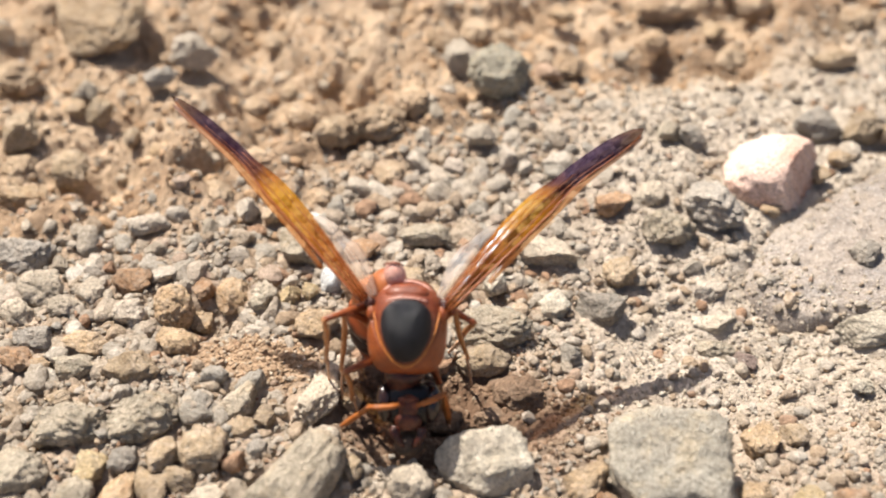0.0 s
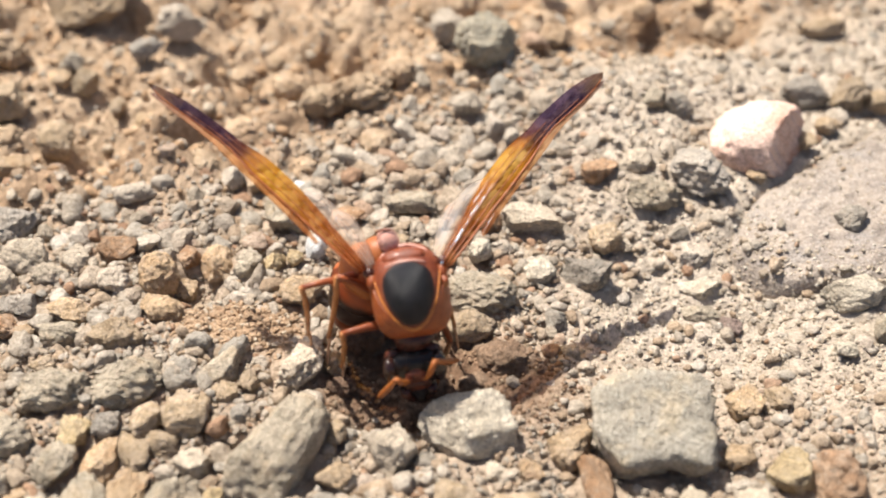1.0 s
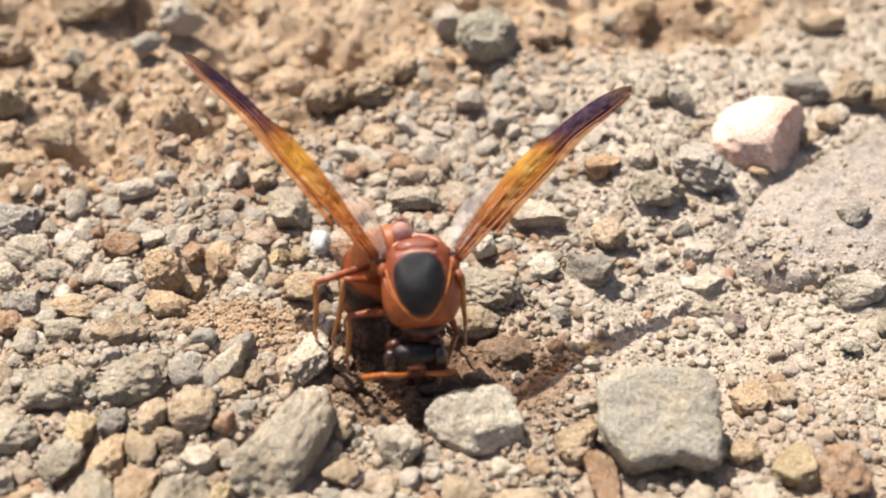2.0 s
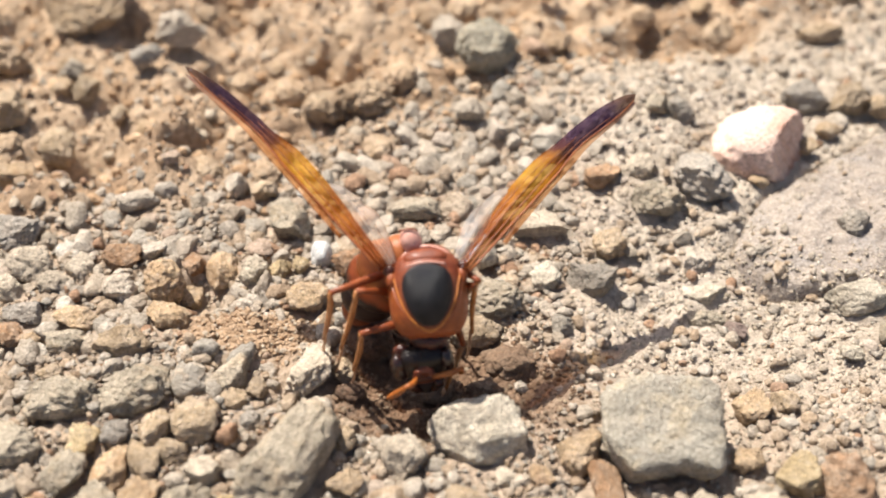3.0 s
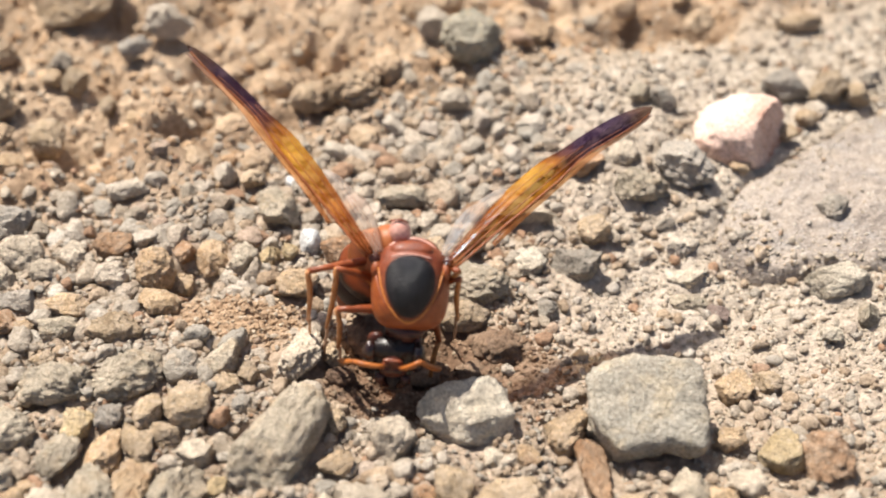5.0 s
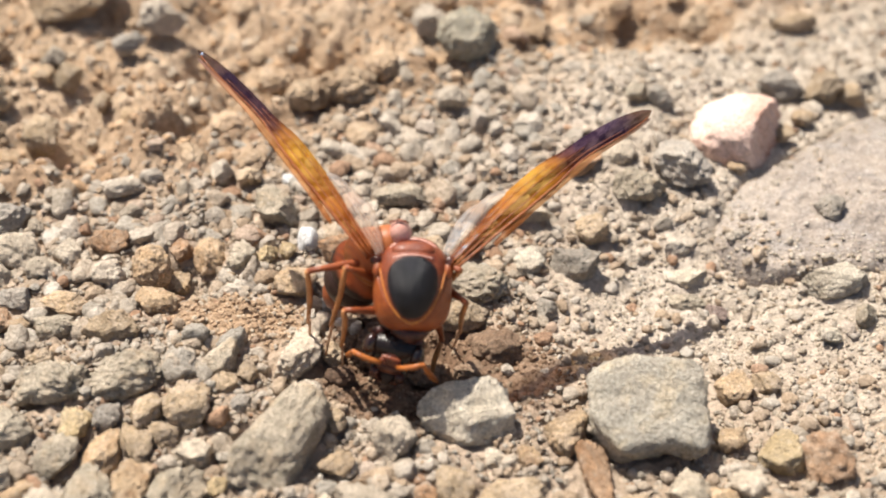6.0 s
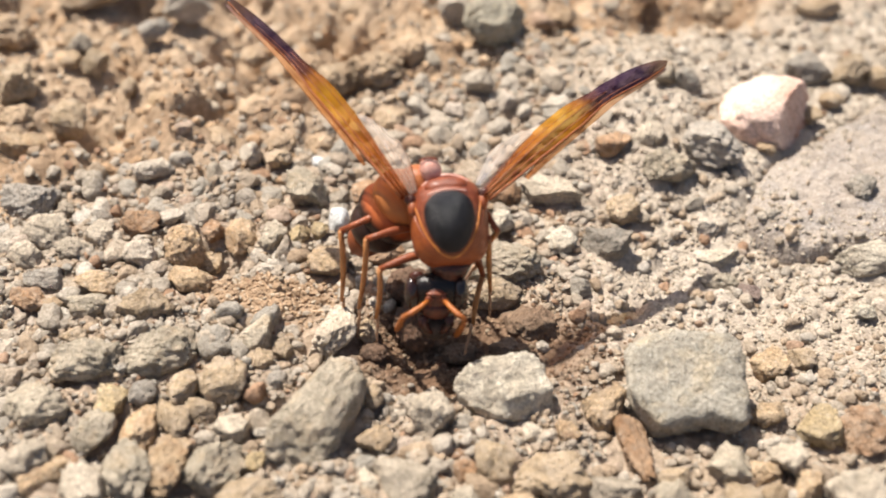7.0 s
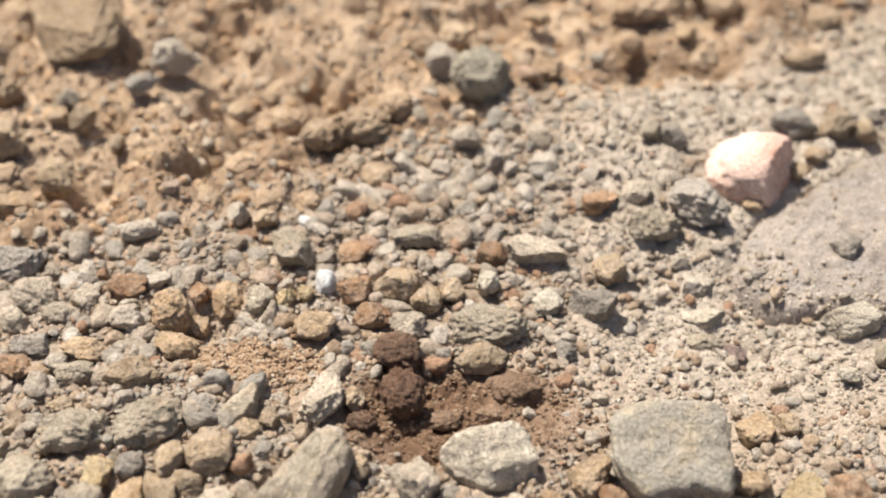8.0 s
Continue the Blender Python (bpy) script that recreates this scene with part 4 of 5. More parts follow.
pebble(-4.2, -21.97, 0.80, 0.81, 0.65, 0, 'tan', sink=0.45)
pebble(-4.4, -24.20, 0.55, 0.63, 0.50, 0, 'cream', sink=0.45)
pebble(-2.9, -24.27, 1.36, 1.13, 0.91, 0, 'pale', sink=0.45)
pebble(3.0, -23.83, 1.76, 1.32, 1.05, 0, 'dust', sink=0.45)
pebble(6.8, -22.3, 1.8, 0.8, 0.64, -80, 'rust', sink=0.45)
pebble(4.0, -21.32, 0.66, 0.68, 0.55, 0, 'orange', sink=0.45)
pebble(5.7, -20.48, 0.82, 0.86, 0.69, 0, 'tan', sink=0.45)
pebble(2.5, -21.38, 0.53, 0.56, 0.44, 0, 'cream', sink=0.45)
pebble(0.9, -23.08, 0.92, 1.18, 0.94, 0, 'dust', sink=0.45)
pebble(-0.5, -23.50, 0.56, 0.63, 0.50, 0, 'rust', sink=0.45)
pebble(10.5, -23.25, 1.05, 1.1, 0.88, 0, 'grey', sink=0.7)
pebble(13.3, -23.0, 0.95, 1.02, 0.82, 0, 'pale', sink=0.7)
pebble(15.4, -25.1, 1.4, 1.55, 1.15, 0, 'pale', sink=0.7)
pebble(13.7, -24.35, 0.68, 0.87, 0.68, 0, 'tan', sink=0.7)
pebble(16.9, -21.42, 1.17, 1.27, 1.03, 0, 'brick', sink=0.45)
pebble(15.0, -21.28, 1.16, 1.16, 0.93, 28, 'yellow', sink=0.45)
pebble(13.0, -20.13, 0.83, 0.69, 0.56, 0, 'tan', sink=0.45)
pebble(12.0, -23.43, 0.80, 0.72, 0.57, 0, 'tan', sink=0.45)
pebble(-3.8, -22.27, 0.52, 0.52, 0.42, 0, 'pale', sink=0.45)
pebble(8.3, -23.91, 0.77, 0.66, 0.52, 0, 'dust', sink=0.45)
pebble(-12.2, -26.04, 0.99, 0.75, 0.59, -22, 'ink', sink=0.45)
pebble(-6.6, -26.74, 0.87, 1.05, 0.84, 0, 'pale', sink=0.45)
pebble(-2.8, -26.87, 1.27, 1.12, 0.90, 0, 'grey', sink=0.45)
pebble(1.7, -26.4, 1.28, 1.3, 1.05, 0, 'tan', sink=0.7)
pebble(-0.3, -25.28, 0.90, 0.84, 0.68, 0, 'grey', sink=0.45)
pebble(6.2, -26.5, 1.25, 1.35, 1.05, 0, 'dust', sink=0.7)
pebble(10.8, -25.5, 0.90, 1.25, 0.95, 0, 'dust', sink=0.7)
pebble(3.8, -26.9, 1.2, 0.96, 0.75, 0, 'grey', sink=0.7)
pebble(9.0, -27.2, 1.2, 0.9, 0.7, 0, 'dust', sink=0.7)
pebble(-18.3, -23.81, 0.76, 0.65, 0.52, 0, 'orange', sink=0.45)
pebble(-14.9, -27.07, 0.94, 0.82, 0.65, 0, 'pale', sink=0.45)
pebble(-10.2, -27.22, 1.09, 0.68, 0.55, 0, 'pale', sink=0.45)
pebble(15.2, -27.32, 1.10, 0.68, 0.55, 0, 'dust', sink=0.45)
pebble(-2.4, -24.59, 0.76, 0.56, 0.45, 0, 'tan', sink=0.45)
pebble(7.9, -25.6, 0.95, 1.35, 1.05, 0, 'grey', sink=0.7)
pebble(5.6, -24.75, 1.21, 0.92, 0.72, 10, 'pale', sink=0.7)
pebble(12.2, -24.8, 0.68, 0.74, 0.58, 0, 'tan', sink=0.7)


BEDDED[0] = len(FOOTPRINTS)
ground()


# ---- loose gravel and grit between the stones ----
def gravel(name, label, material, count, sizes, level, where, seed, lift=0.15, keep_off=0.75):
    """Many small broken grains in one mesh, thrown over the ground where the mask allows."""
    rng = np.random.default_rng(seed)
    shapes = [rock_shape(level, rng, 2.4, 10, (0.54, 0.9), 0.12, 0.5) for _ in range(14)]
    fx, fy, fr = (np.array(q) for q in zip(*FOOTPRINTS))
    vs, fs, base, made = [], [], 0, 0
    while made < count:
        n = 4000
        x, y = rng.uniform(-29, 29, n), rng.uniform(-26, 23, n)
        s = sizes[0] * (sizes[1] / sizes[0]) ** (rng.uniform(0, 1, n) ** 1.6)
        ok = rng.uniform(0, 1, n) < where(x, y)
        d = np.hypot(x[:, None] - fx, y[:, None] - fy) - fr[None]
        ok &= (d > keep_off * (s[:, None] * 0.8 - 0.12)).all(1)
        z = np.maximum(surface(x, y), 0.36 + slab_top(x - SLAB[0], y - SLAB[1]))
        for k in np.nonzero(ok)[0]:
            if made >= count:
                break
            v, f = shapes[int(rng.integers(len(shapes)))]
            q = rng.normal(size=4)
            q /= np.linalg.norm(q)
            w, i, j, h = q
            rot = np.array([[1 - 2 * (j * j + h * h), 2 * (i * j - h * w), 2 * (i * h + j * w)], [2 * (i * j + h * w), 1 - 2 * (i * i + h * h), 2 * (j * h - i * w)], [2 * (i * h - j * w), 2 * (j * h + i * w), 1 - 2 * (i * i + j * j)]])
            p = (v * (s[k] * rng.uniform(0.7, 1.25, 3))) @ rot.T
            p[:, 2] *= 0.8
            vs.append((p + (x[k], y[k], z[k] + lift + 0.3 * s[k])) * MM)
            fs.append(f + base)
            base += len(v)
            made += 1
    v, f = np.concatenate(vs), np.concatenate(fs)
    me = bpy.data.meshes.new(name)
    me.vertices.add(len(v))
    me.vertices.foreach_set("co", v.ravel())
    me.loops.add(f.size)
    me.loops.foreach_set("vertex_index", f.ravel().astype(np.int32))
    me.polygons.add(len(f))
    me.polygons.foreach_set("loop_start", np.arange(0, f.size, 3, dtype=np.int32))
    me.update(calc_edges=True)
    ob = link_mesh(name, me, material, smooth=level > 2)
    return tagged(ob, label, "gravel", kind="stuff")


def slab_core(x, y):
    """The swept middle of the slab; soil and grit creep in over its rim."""
    k = slab_gauge(x - SLAB[0], y - SLAB[1]) + 0.10 * value_noise(x, y, 2.0, 73)
    return 1 / (1 + np.exp(np.clip((k - 0.80) / 0.06, -40, 40)))


def pit(x, y):
    return np.minimum(1, 1.5 * np.exp(-((((x + 0.1) / 6.5) ** 2 + ((y + 16.3) / 3.3) ** 2)) ** 2))


def bare(x, y):
    """A smooth patch of fine soil with no gravel on it."""
    return np.minimum(1, 1.5 * np.exp(-((((x + 9.3) / 3.3) ** 2 + ((y + 13.5) / 1.5) ** 2)) ** 2))


def hollow(x, y):
    """Two hollows between stones that stay free of loose gravel."""
    return np.minimum(1, 1.6 * np.exp(-((x + 12.0) ** 2 + (y + 10.6) ** 2) / 2.2) + 1.6 * np.exp(-((x + 19.4) ** 2 + (y - 0.9) ** 2) / 5))


def coarse(x, y):
    """Coarser gravel in front and to one side, finer grit on the other."""
    return (1 - loam(x, y)) * (1 - slab_core(x, y)) * (1 - pit(x, y)) * (1 - bare(x, y)) * (1 - hollow(x, y)) * (0.02 + 0.98 / (1 + np.exp((x - 3.2 - 0.12 * (y + 12)) / 1.1)))


def gritty(x, y):
    """More fine grit on the side away from the coarse stones."""
    return 0.45 + 0.55 / (1 + np.exp(-(x - 6) / 1.5))


rng_clods = random.Random(77)
for _ in range(170):
    cx, cy = rng_clods.uniform(-29, 29), rng_clods.uniform(-5, 23)
    size = 0.5 * 2.8 ** (rng_clods.random() ** 1.5)
    if rng_clods.random() < float(loam(np.array(cx), np.array(cy)) * (1 - hollow(np.array(cx), np.array(cy)))) and all(math.hypot(cx - q[0], cy - q[1]) > q[2] + 0.5 * size for q in FOOTPRINTS):
        pebble(cx, cy, size * rng_clods.uniform(0.8, 1.3), size, size * rng_clods.uniform(0.6, 0.9), rng_clods.uniform(0, 180), "clod", sink=0.1)

gravel("gravel", "mixed grey and tan broken gravel", GREY_GRAVEL, 1250, (0.30, 0.80), 3, coarse, 17, -0.15)
gravel("fine_gravel", "small grey and sandy gravel chips", GREY_GRAVEL, 4200, (0.15, 0.42), 2, lambda x, y: (1 - 0.93 * loam(x, y)) * (1 - slab_core(x, y)) * (1 - pit(x, y)) * (1 - bare(x, y)) * (1 - hollow(x, y)) * (1.2 - 0.95 * gritty(x, y) + 0.35 * (y < -17)), 12, 0.0, 0.5)
gravel("grit", "fine pale grit on the soil", GREY_GRAVEL, 17000, (0.05, 0.2), 1, lambda x, y: (1 - 0.8 * loam(x, y)) * (1 - 0.93 * slab_core(x, y)) * (1 - pit(x, y)) * (1 - bare(x, y)) * gritty(x, y) * (x < 5 + 2 * value_noise(x, y, 2.0, 71)), 13, 0.02, 0.3)
gravel("pale_grit", "fine pale grey grit crusting the soil", PALE_GRIT, 24000, (0.045, 0.17), 1, lambda x, y: (1 - 0.8 * loam(x, y)) * (1 - 0.93 * slab_core(x, y)) * (1 - pit(x, y)) * (1 - bare(x, y)) * gritty(x, y) * (x >= 5 + 2 * value_noise(x, y, 2.0, 71)), 23, -0.03, 0.3)
gravel("earth_crumbs", "loose brown earth crumbs behind the gravel", BROWN_GRAVEL, 1300, (0.1, 0.45), 2, loam, 14, 0.0, 0.5)
gravel("tan_crumbs", "fine reddish tan earth crumbs", TAN_CRUMBS, 1500, (0.04, 0.17), 2, bare, 16, -0.03, 0.3)
gravel("damp_crumbs", "crumbs of damp dark dug earth", MUD_GRAVEL, 2200, (0.04, 0.17), 2, pit, 15, -0.05, 0.3)


# ---- the wasp: millimetres in its own space, x across, y to the tail, z to the back ----
def part(name, bm, material, parent, label=""):
    me = bpy.data.meshes.new(name)
    bmesh.ops.scale(bm, vec=(MM, MM, MM), verts=bm.verts)
    bm.normal_update()
    bm.to_mesh(me)
    bm.free()
    ob = link_mesh(name, me, material, parent)
    return tagged(ob, label)


def blob(centre, half, turn=(0, 0, 0), taper=0.0, segments=28, rings=18, square=2.0):
    """A rounded body with half axes, narrower towards +y by taper."""
    bm = bmesh.new()
    bmesh.ops.create_uvsphere(bm, u_segments=segments, v_segments=rings, radius=1.0)
    rot = Euler([radians(a) for a in turn]).to_matrix()
    for p in bm.verts:
        c = p.co.copy()
        k = (abs(c.x) ** square + abs(c.y) ** square + abs(c.z) ** square) ** (1 / square)
        c /= k
        s = 1 - taper * c.y
        p.co = Vector(centre) + rot @ Vector((c.x * half[0] * s, c.y * half[1], c.z * half[2] * s))
    return bm


def tube(points, radii, sides=10, bm=None):
    """A round limb through points."""
    bm = bm or bmesh.new()
    pts = [Vector(p) for p in points]
    rings, side = [], None
    for k, p in enumerate(pts):
        ahead = (pts[min(k + 1, len(pts) - 1)] - pts[max(k - 1, 0)]).normalized()
        if side is None:
            side = ahead.orthogonal().normalized()
        side = (side - ahead * side.dot(ahead)).normalized()
        up = ahead.cross(side)
        rings.append([bm.verts.new(p + radii[k] * (math.cos(a) * side + math.sin(a) * up)) for a in (2 * math.pi * i / sides for i in range(sides))])
    for a, b in zip(rings, rings[1:]):
        for i in range(sides):
            bm.faces.new((a[i], a[(i + 1) % sides], b[(i + 1) % sides], b[i]))
    bm.faces.new(rings[0][::-1])
    bm.faces.new(rings[-1])
    return bm


THORAX = (1.66, 2.16, 1.74, 1.55)  # half width, reach to the front, reach to the back, half height


def thorax_section(y):
    """Half width and half height of the thorax across y: blunt in front, rounder behind."""
    front = y < 0
    t = min(1.0, abs(y) / (THORAX[1] if front else THORAX[2]))
    p = 3.4 if front else 2.5
    return THORAX[0] * (1 - t ** p) ** (1 / p), THORAX[3] * (1 - t ** 2.3) ** (1 / 2.3)


def on_thorax(x, y, lift=0.0):
    """The height of the thorax's back at (x, y)."""
    w, h = thorax_section(y)
    return h * math.sqrt(max(1 - (x / max(w, 0.01)) ** 2, 0.02)) + lift


def shell_rings(starts, end, swell, rings=26, around=64):
    """A skin over the thorax from starts(angle) to end along y; angle 0 is the middle of the back."""
    bm = bmesh.new()
    rows = []
    for i in range(rings + 1):
        row = []
        for j in range(around):
            a = 2 * math.pi * j / around
            k = 0.5 - 0.5 * math.cos(math.pi * i / rings)
            y = starts(a) + (end - starts(a)) * k
            w, h = thorax_section(y)
            f = swell if 0 < i < rings else swell - 0.03
            row.append(bm.verts.new((max(w, 0.02) * f * math.sin(a), y, max(h, 0.02) * f * math.cos(a))))
        rows.append(row)
    for a, b in zip(rows, rows[1:]):
        for j in range(around):
            bm.faces.new((a[j], a[(j + 1) % around], b[(j + 1) % around], b[j]))
    bm.faces.new(rows[0][::-1])
    bm.faces.new(rows[-1])
    bmesh.ops.recalc_face_normals(bm, faces=bm.faces)
    return bm


def plate(outline, lift, dome=0.0, rings=18, around=56):
    """A domed plate lying on the thorax inside outline(angle) -> (x, y), with a rounded rim."""
    bm = bmesh.new()
    rows = []
    for i in range(rings + 1):
        k = i / rings
        row = []
        for j in range(around):
            ox, oy, cx, cy = outline(2 * math.pi * j / around)
            x, y = cx + (ox - cx) * k, cy + (oy - cy) * k
            row.append(bm.verts.new((x, y, on_thorax(x, y, lift * math.sqrt(max(0, 1 - k ** 6)) + dome * (1 - k * k) - (0.05 if i == rings else 0)))))
            if i == 0:
                break
        rows.append(row)
    for j in range(around):
        bm.faces.new((rows[0][0], rows[1][j], rows[1][(j + 1) % around]))
    for a, b in zip(rows[1:], rows[2:]):
        for j in range(around):
            bm.faces.new((a[j], b[j], b[(j + 1) % around], a[(j + 1) % around]))
    return bm


def shield(a, grow=0.0):
    """Outline of the black back shield: broad behind, a rounded point in front."""
    c, s = math.cos(a), math.sin(a)
    w = (1.12 + grow) * (1 - 0.24 * max(0, -s) ** 1.5)
    x = math.copysign(abs(c) ** 0.8, c) * w
    y = math.copysign(abs(s) ** (0.8 if s > 0 else 1.0), s) * ((1.08 if s > 0 else 1.64) + grow)
    return x, y - 0.12, 0.0, -0.2


def wing(name, side, parent, length, chord, material, label, veins):
    """A folded wing along +y from its hinge, arched in section, with a thickened front edge and veins."""
    bm = bmesh.new()
    nu, nv = 40, 9
    grid = []
    def width(u):
        grow = 0.42 + 0.58 * min(1, u / 0.35) ** 0.8
        k = min(1, max(0, (u - 0.5) / 0.16))
        narrow = 1 - (0.40 if side < 0 else 0.26) * k * k * (3 - 2 * k)
        end = math.sqrt(max(0.0, 1 - max(0, (u - 0.80) / 0.20) ** 2.2))
        return chord * grow * narrow * max(end, 0.06) * (1 + 0.04 * math.sin(17 * u) * u)
    def place(u, v):
        w = width(u)
        bend = 0.035 * length * math.sin(math.pi * u * 0.95) * side
        x = side * ((0.5 - v) * w + 0.22 * chord * max(0, u - 0.7) / 0.3) - bend
        z = 0.30 * w * math.sin(math.pi * v) + 0.05 * w * math.sin(5 * math.pi * v) * min(1, u * 3)
        return Vector((x, u * length, z))
    for i in range(nu + 1):
        grid.append([bm.verts.new(place(i / nu, j / nv)) for j in range(nv + 1)])
    for a, b in zip(grid, grid[1:]):
        for j in range(nv):
            bm.faces.new((a[j], a[j + 1], b[j + 1], b[j]))
    bmesh.ops.solidify(bm, geom=bm.faces[:], thickness=0.03)
    ob = part(name, bm, material, parent, label)
    for v0, v1, u1, r in veins:
        pts = [place(u, v0 + (v1 - v0) * u / u1) + Vector((0, 0, 0.02)) for u in np.linspace(0.01, u1, 18)]
        part("vein", tube(pts, [r * (1 - 0.7 * k / 17) for k in range(18)], 6), VEIN, ob)
    return ob


def limb(name, length, radii, material, parent, hook=0.0, label=""):
    """A leg piece along +y from its joint, slightly bowed."""
    n = len(radii)
    pts = [(0, length * k / (n - 1), hook * math.sin(math.pi * k / (n - 1))) for k in range(n)]
    return part(name, tube(pts, radii, 10), material, parent, label)


wasp = tagged(new("wasp"), "red-brown wasp with black back digging in damp earth", "wasp")
part("thorax", shell_rings(lambda a: THORAX[2], -THORAX[1], 1.0), RED, wasp, "red-brown thorax")
part("mesoscutum", plate(lambda a: shield(a, 0.13), 0.04), DARK_RED, wasp, "dark red margin of the back")
part("back_shield", plate(shield, 0.09, 0.22), BLACK, wasp, "matt black back shield")
part("scutellum", blob((0, 1.24, 0.86), (0.92, 0.42, 0.34), (-40, 0, 0), square=2.3), RED, wasp)
part("scutellum_rim", tube([(1.12 * math.sin(a), 0.98 + 0.78 * math.cos(a), 0.86 - 0.30 * math.cos(a) - 0.25 * abs(math.sin(a))) for a in np.linspace(-1.25, 1.25, 17)], [0.065] * 17), ROSE, wasp, "pale rim behind the back")
part("shield_edge", tube([(x, 0.98 - 0.16 * x * x, on_thorax(x, 0.98 - 0.16 * x * x, 0.05)) for x in np.linspace(-0.85, 0.85, 13)], [0.035] * 13, 8), ROSE, wasp)
part("propodeum", blob((0, 1.35, -0.25), (1.15, 0.6, 1.0)), DARK_RED, wasp)
collar = [(-1.42, 0.55), (-1.34, 0.16), (-1.22, -0.4), (-1.03, -0.9), (-0.8, -1.3), (-0.5, -1.66), (-0.2, -1.83), (0, -1.87), (0.2, -1.83), (0.5, -1.66), (0.8, -1.3), (1.03, -0.9), (1.22, -0.4), (1.34, 0.16), (1.42, 0.55)]
part("collar_ridge", tube([(x, y, on_thorax(x, y, 0.03)) for x, y in collar], [0.02, 0.03, 0.03, 0.032, 0.036, 0.045, 0.06, 0.075, 0.06, 0.045, 0.036, 0.032, 0.03, 0.03, 0.02]), AMBER, wasp, "yellow-orange ridge round the shield")


def collar_start(a):
    """Where the collar plate begins, at an angle from the middle of the back: along the ridge, then down the flank."""
    x = 1.5 * abs(math.sin(a))
    return float(np.interp(x, [0, 0.2, 0.5, 0.8, 1.03, 1.22, 1.34, 1.45], [-1.84, -1.8, -1.63, -1.27, -0.87, -0.37, 0.19, 0.5])) if math.cos(a) > 0 else 0.5


part("pronotum", shell_rings(collar_start, -2.13, 1.025), ORANGE, wasp, "orange collar plate")
part("neck", tube([(-0.1, -1.7, -0.55), (-0.2, -2.15, -0.8), (-0.3, -2.6, -1.0), (-0.35, -3.0, -1.1)], [1.05, 0.85, 0.7, 0.6], 18), FACE, wasp)
for s in (-1, 1):
    part("shoulder_cap", blob((s * 1.5, 0.42, 0.62), (0.25, 0.38, 0.24), (0, s * 20, 0)), ORANGE, wasp)
    part("wing_root", blob((s * 1.58, 0.82, 0.66), (0.26, 0.24, 0.2)), FACE, wasp, "dark wing root")

head = new("head")
head.parent = wasp
part("skull", blob((0, 0, 0), (1.42, 0.72, 1.15), square=2.35), GLOSSY_BLACK, head, "glossy black head")
part("face", blob((0, -0.52, 0.08), (0.56, 0.30, 0.66), square=2.3), FACE_RED, head, "dark red face")
part("clypeus", blob((0, -0.60, -0.66), (0.66, 0.26, 0.48), (12, 0, 0), square=2.4), FACE_RED, head)
part("brow", blob((0, -0.74, 0.52), (0.5, 0.14, 0.12)), DARK_RED, head)
for s in (-1, 1):
    part("eye", blob((s * 1.13, -0.16, 0.10), (0.44, 0.66, 0.98), (0, s * 6, s * 10)), EYE, head, "dark glossy compound eye")
    part("temple", blob((s * 0.95, 0.42, 0.45), (0.5, 0.36, 0.62)), FACE, head)
    part("torulus", blob((s * 0.36, -0.82, 0.26), (0.2, 0.14, 0.2)), DARK_RED, head)
    part("mandible", tube([(s * 0.62, -0.55, -0.95), (s * 0.66, -0.7, -1.3), (s * 0.42, -0.75, -1.7), (s * 0.1, -0.7, -2.0)], [0.3, 0.27, 0.19, 0.05]), FACE, head)
for x, y in ((0, -0.2), (-0.23, 0.04), (0.23, 0.04)):
    part("ocellus", blob((x, y, 1.13), (0.11, 0.11, 0.09), segments=12, rings=8), GLOSSY_BLACK, head)

# pellet assumed; near-black because it also stands for the shade under the head
part("mud_pellet", blob((0, -0.2, -1.95), (0.75, 0.6, 0.62), square=2.2), SHADED_WET_MUD, head, "assumed wet mud pellet at the jaws, darkened for the shade there")

for o in head.children:
    for q in o.data.vertices:
        q.co *= 0.88

antennas = []
for s in (-1, 1):
    a = part("antenna", tube([(0, 0, 0), (s * 0.03, 0.4, 0.05), (s * 0.04, 0.9, 0.06), (0, 1.3, 0)], [0.1, 0.12, 0.135, 0.105]), FEELER, wasp, "orange elbowed antenna")
    joints = [0.1 * k for k in range(24)]
    g = part("flagellum", tube([(0, y, -0.045 * y * y) for y in joints], [(0.095 + 0.05 * math.sin(math.pi * min(1, y / 2.5)) - 0.05 * max(0, y - 1.9)) * (0.9 if k % 2 else 1.03) for k, y in enumerate(joints)], 12), FEELER, a)
    antennas.append((a, g, s))

waist = part("petiole", blob((-0.58, 2.12, 0.42), (0.46, 0.52, 0.46), (35, 0, 20), taper=0.15, square=2.2), ROSE, wasp, "rose-pink first waist segment")
part("waist_rim", tube([(-0.64 + 0.40 * math.cos(a), 2.40 + 0.1 * math.sin(a), 0.68 + 0.2 * math.sin(a)) for a in np.linspace(0.2, 2.9, 9)], [0.05] * 9, 8), DARK_RED, wasp)
gaster = new("gaster")
gaster.parent = wasp
for k, (y, r) in enumerate(((0.9, 0.95), (1.8, 1.5), (2.8, 1.6), (3.8, 1.35), (4.6, 0.9))):
    part("abdomen_segment", blob((0, y, 0), (r, 1.15, r * 0.95), taper=0.06), GASTER, gaster, "orange and black banded abdomen" if k == 0 else "")
part("sting_tip", tube([(0, 5.0, 0), (0, 5.6, 0), (0, 6.0, 0)], [0.5, 0.3, 0.08]), DARK_RED, gaster)

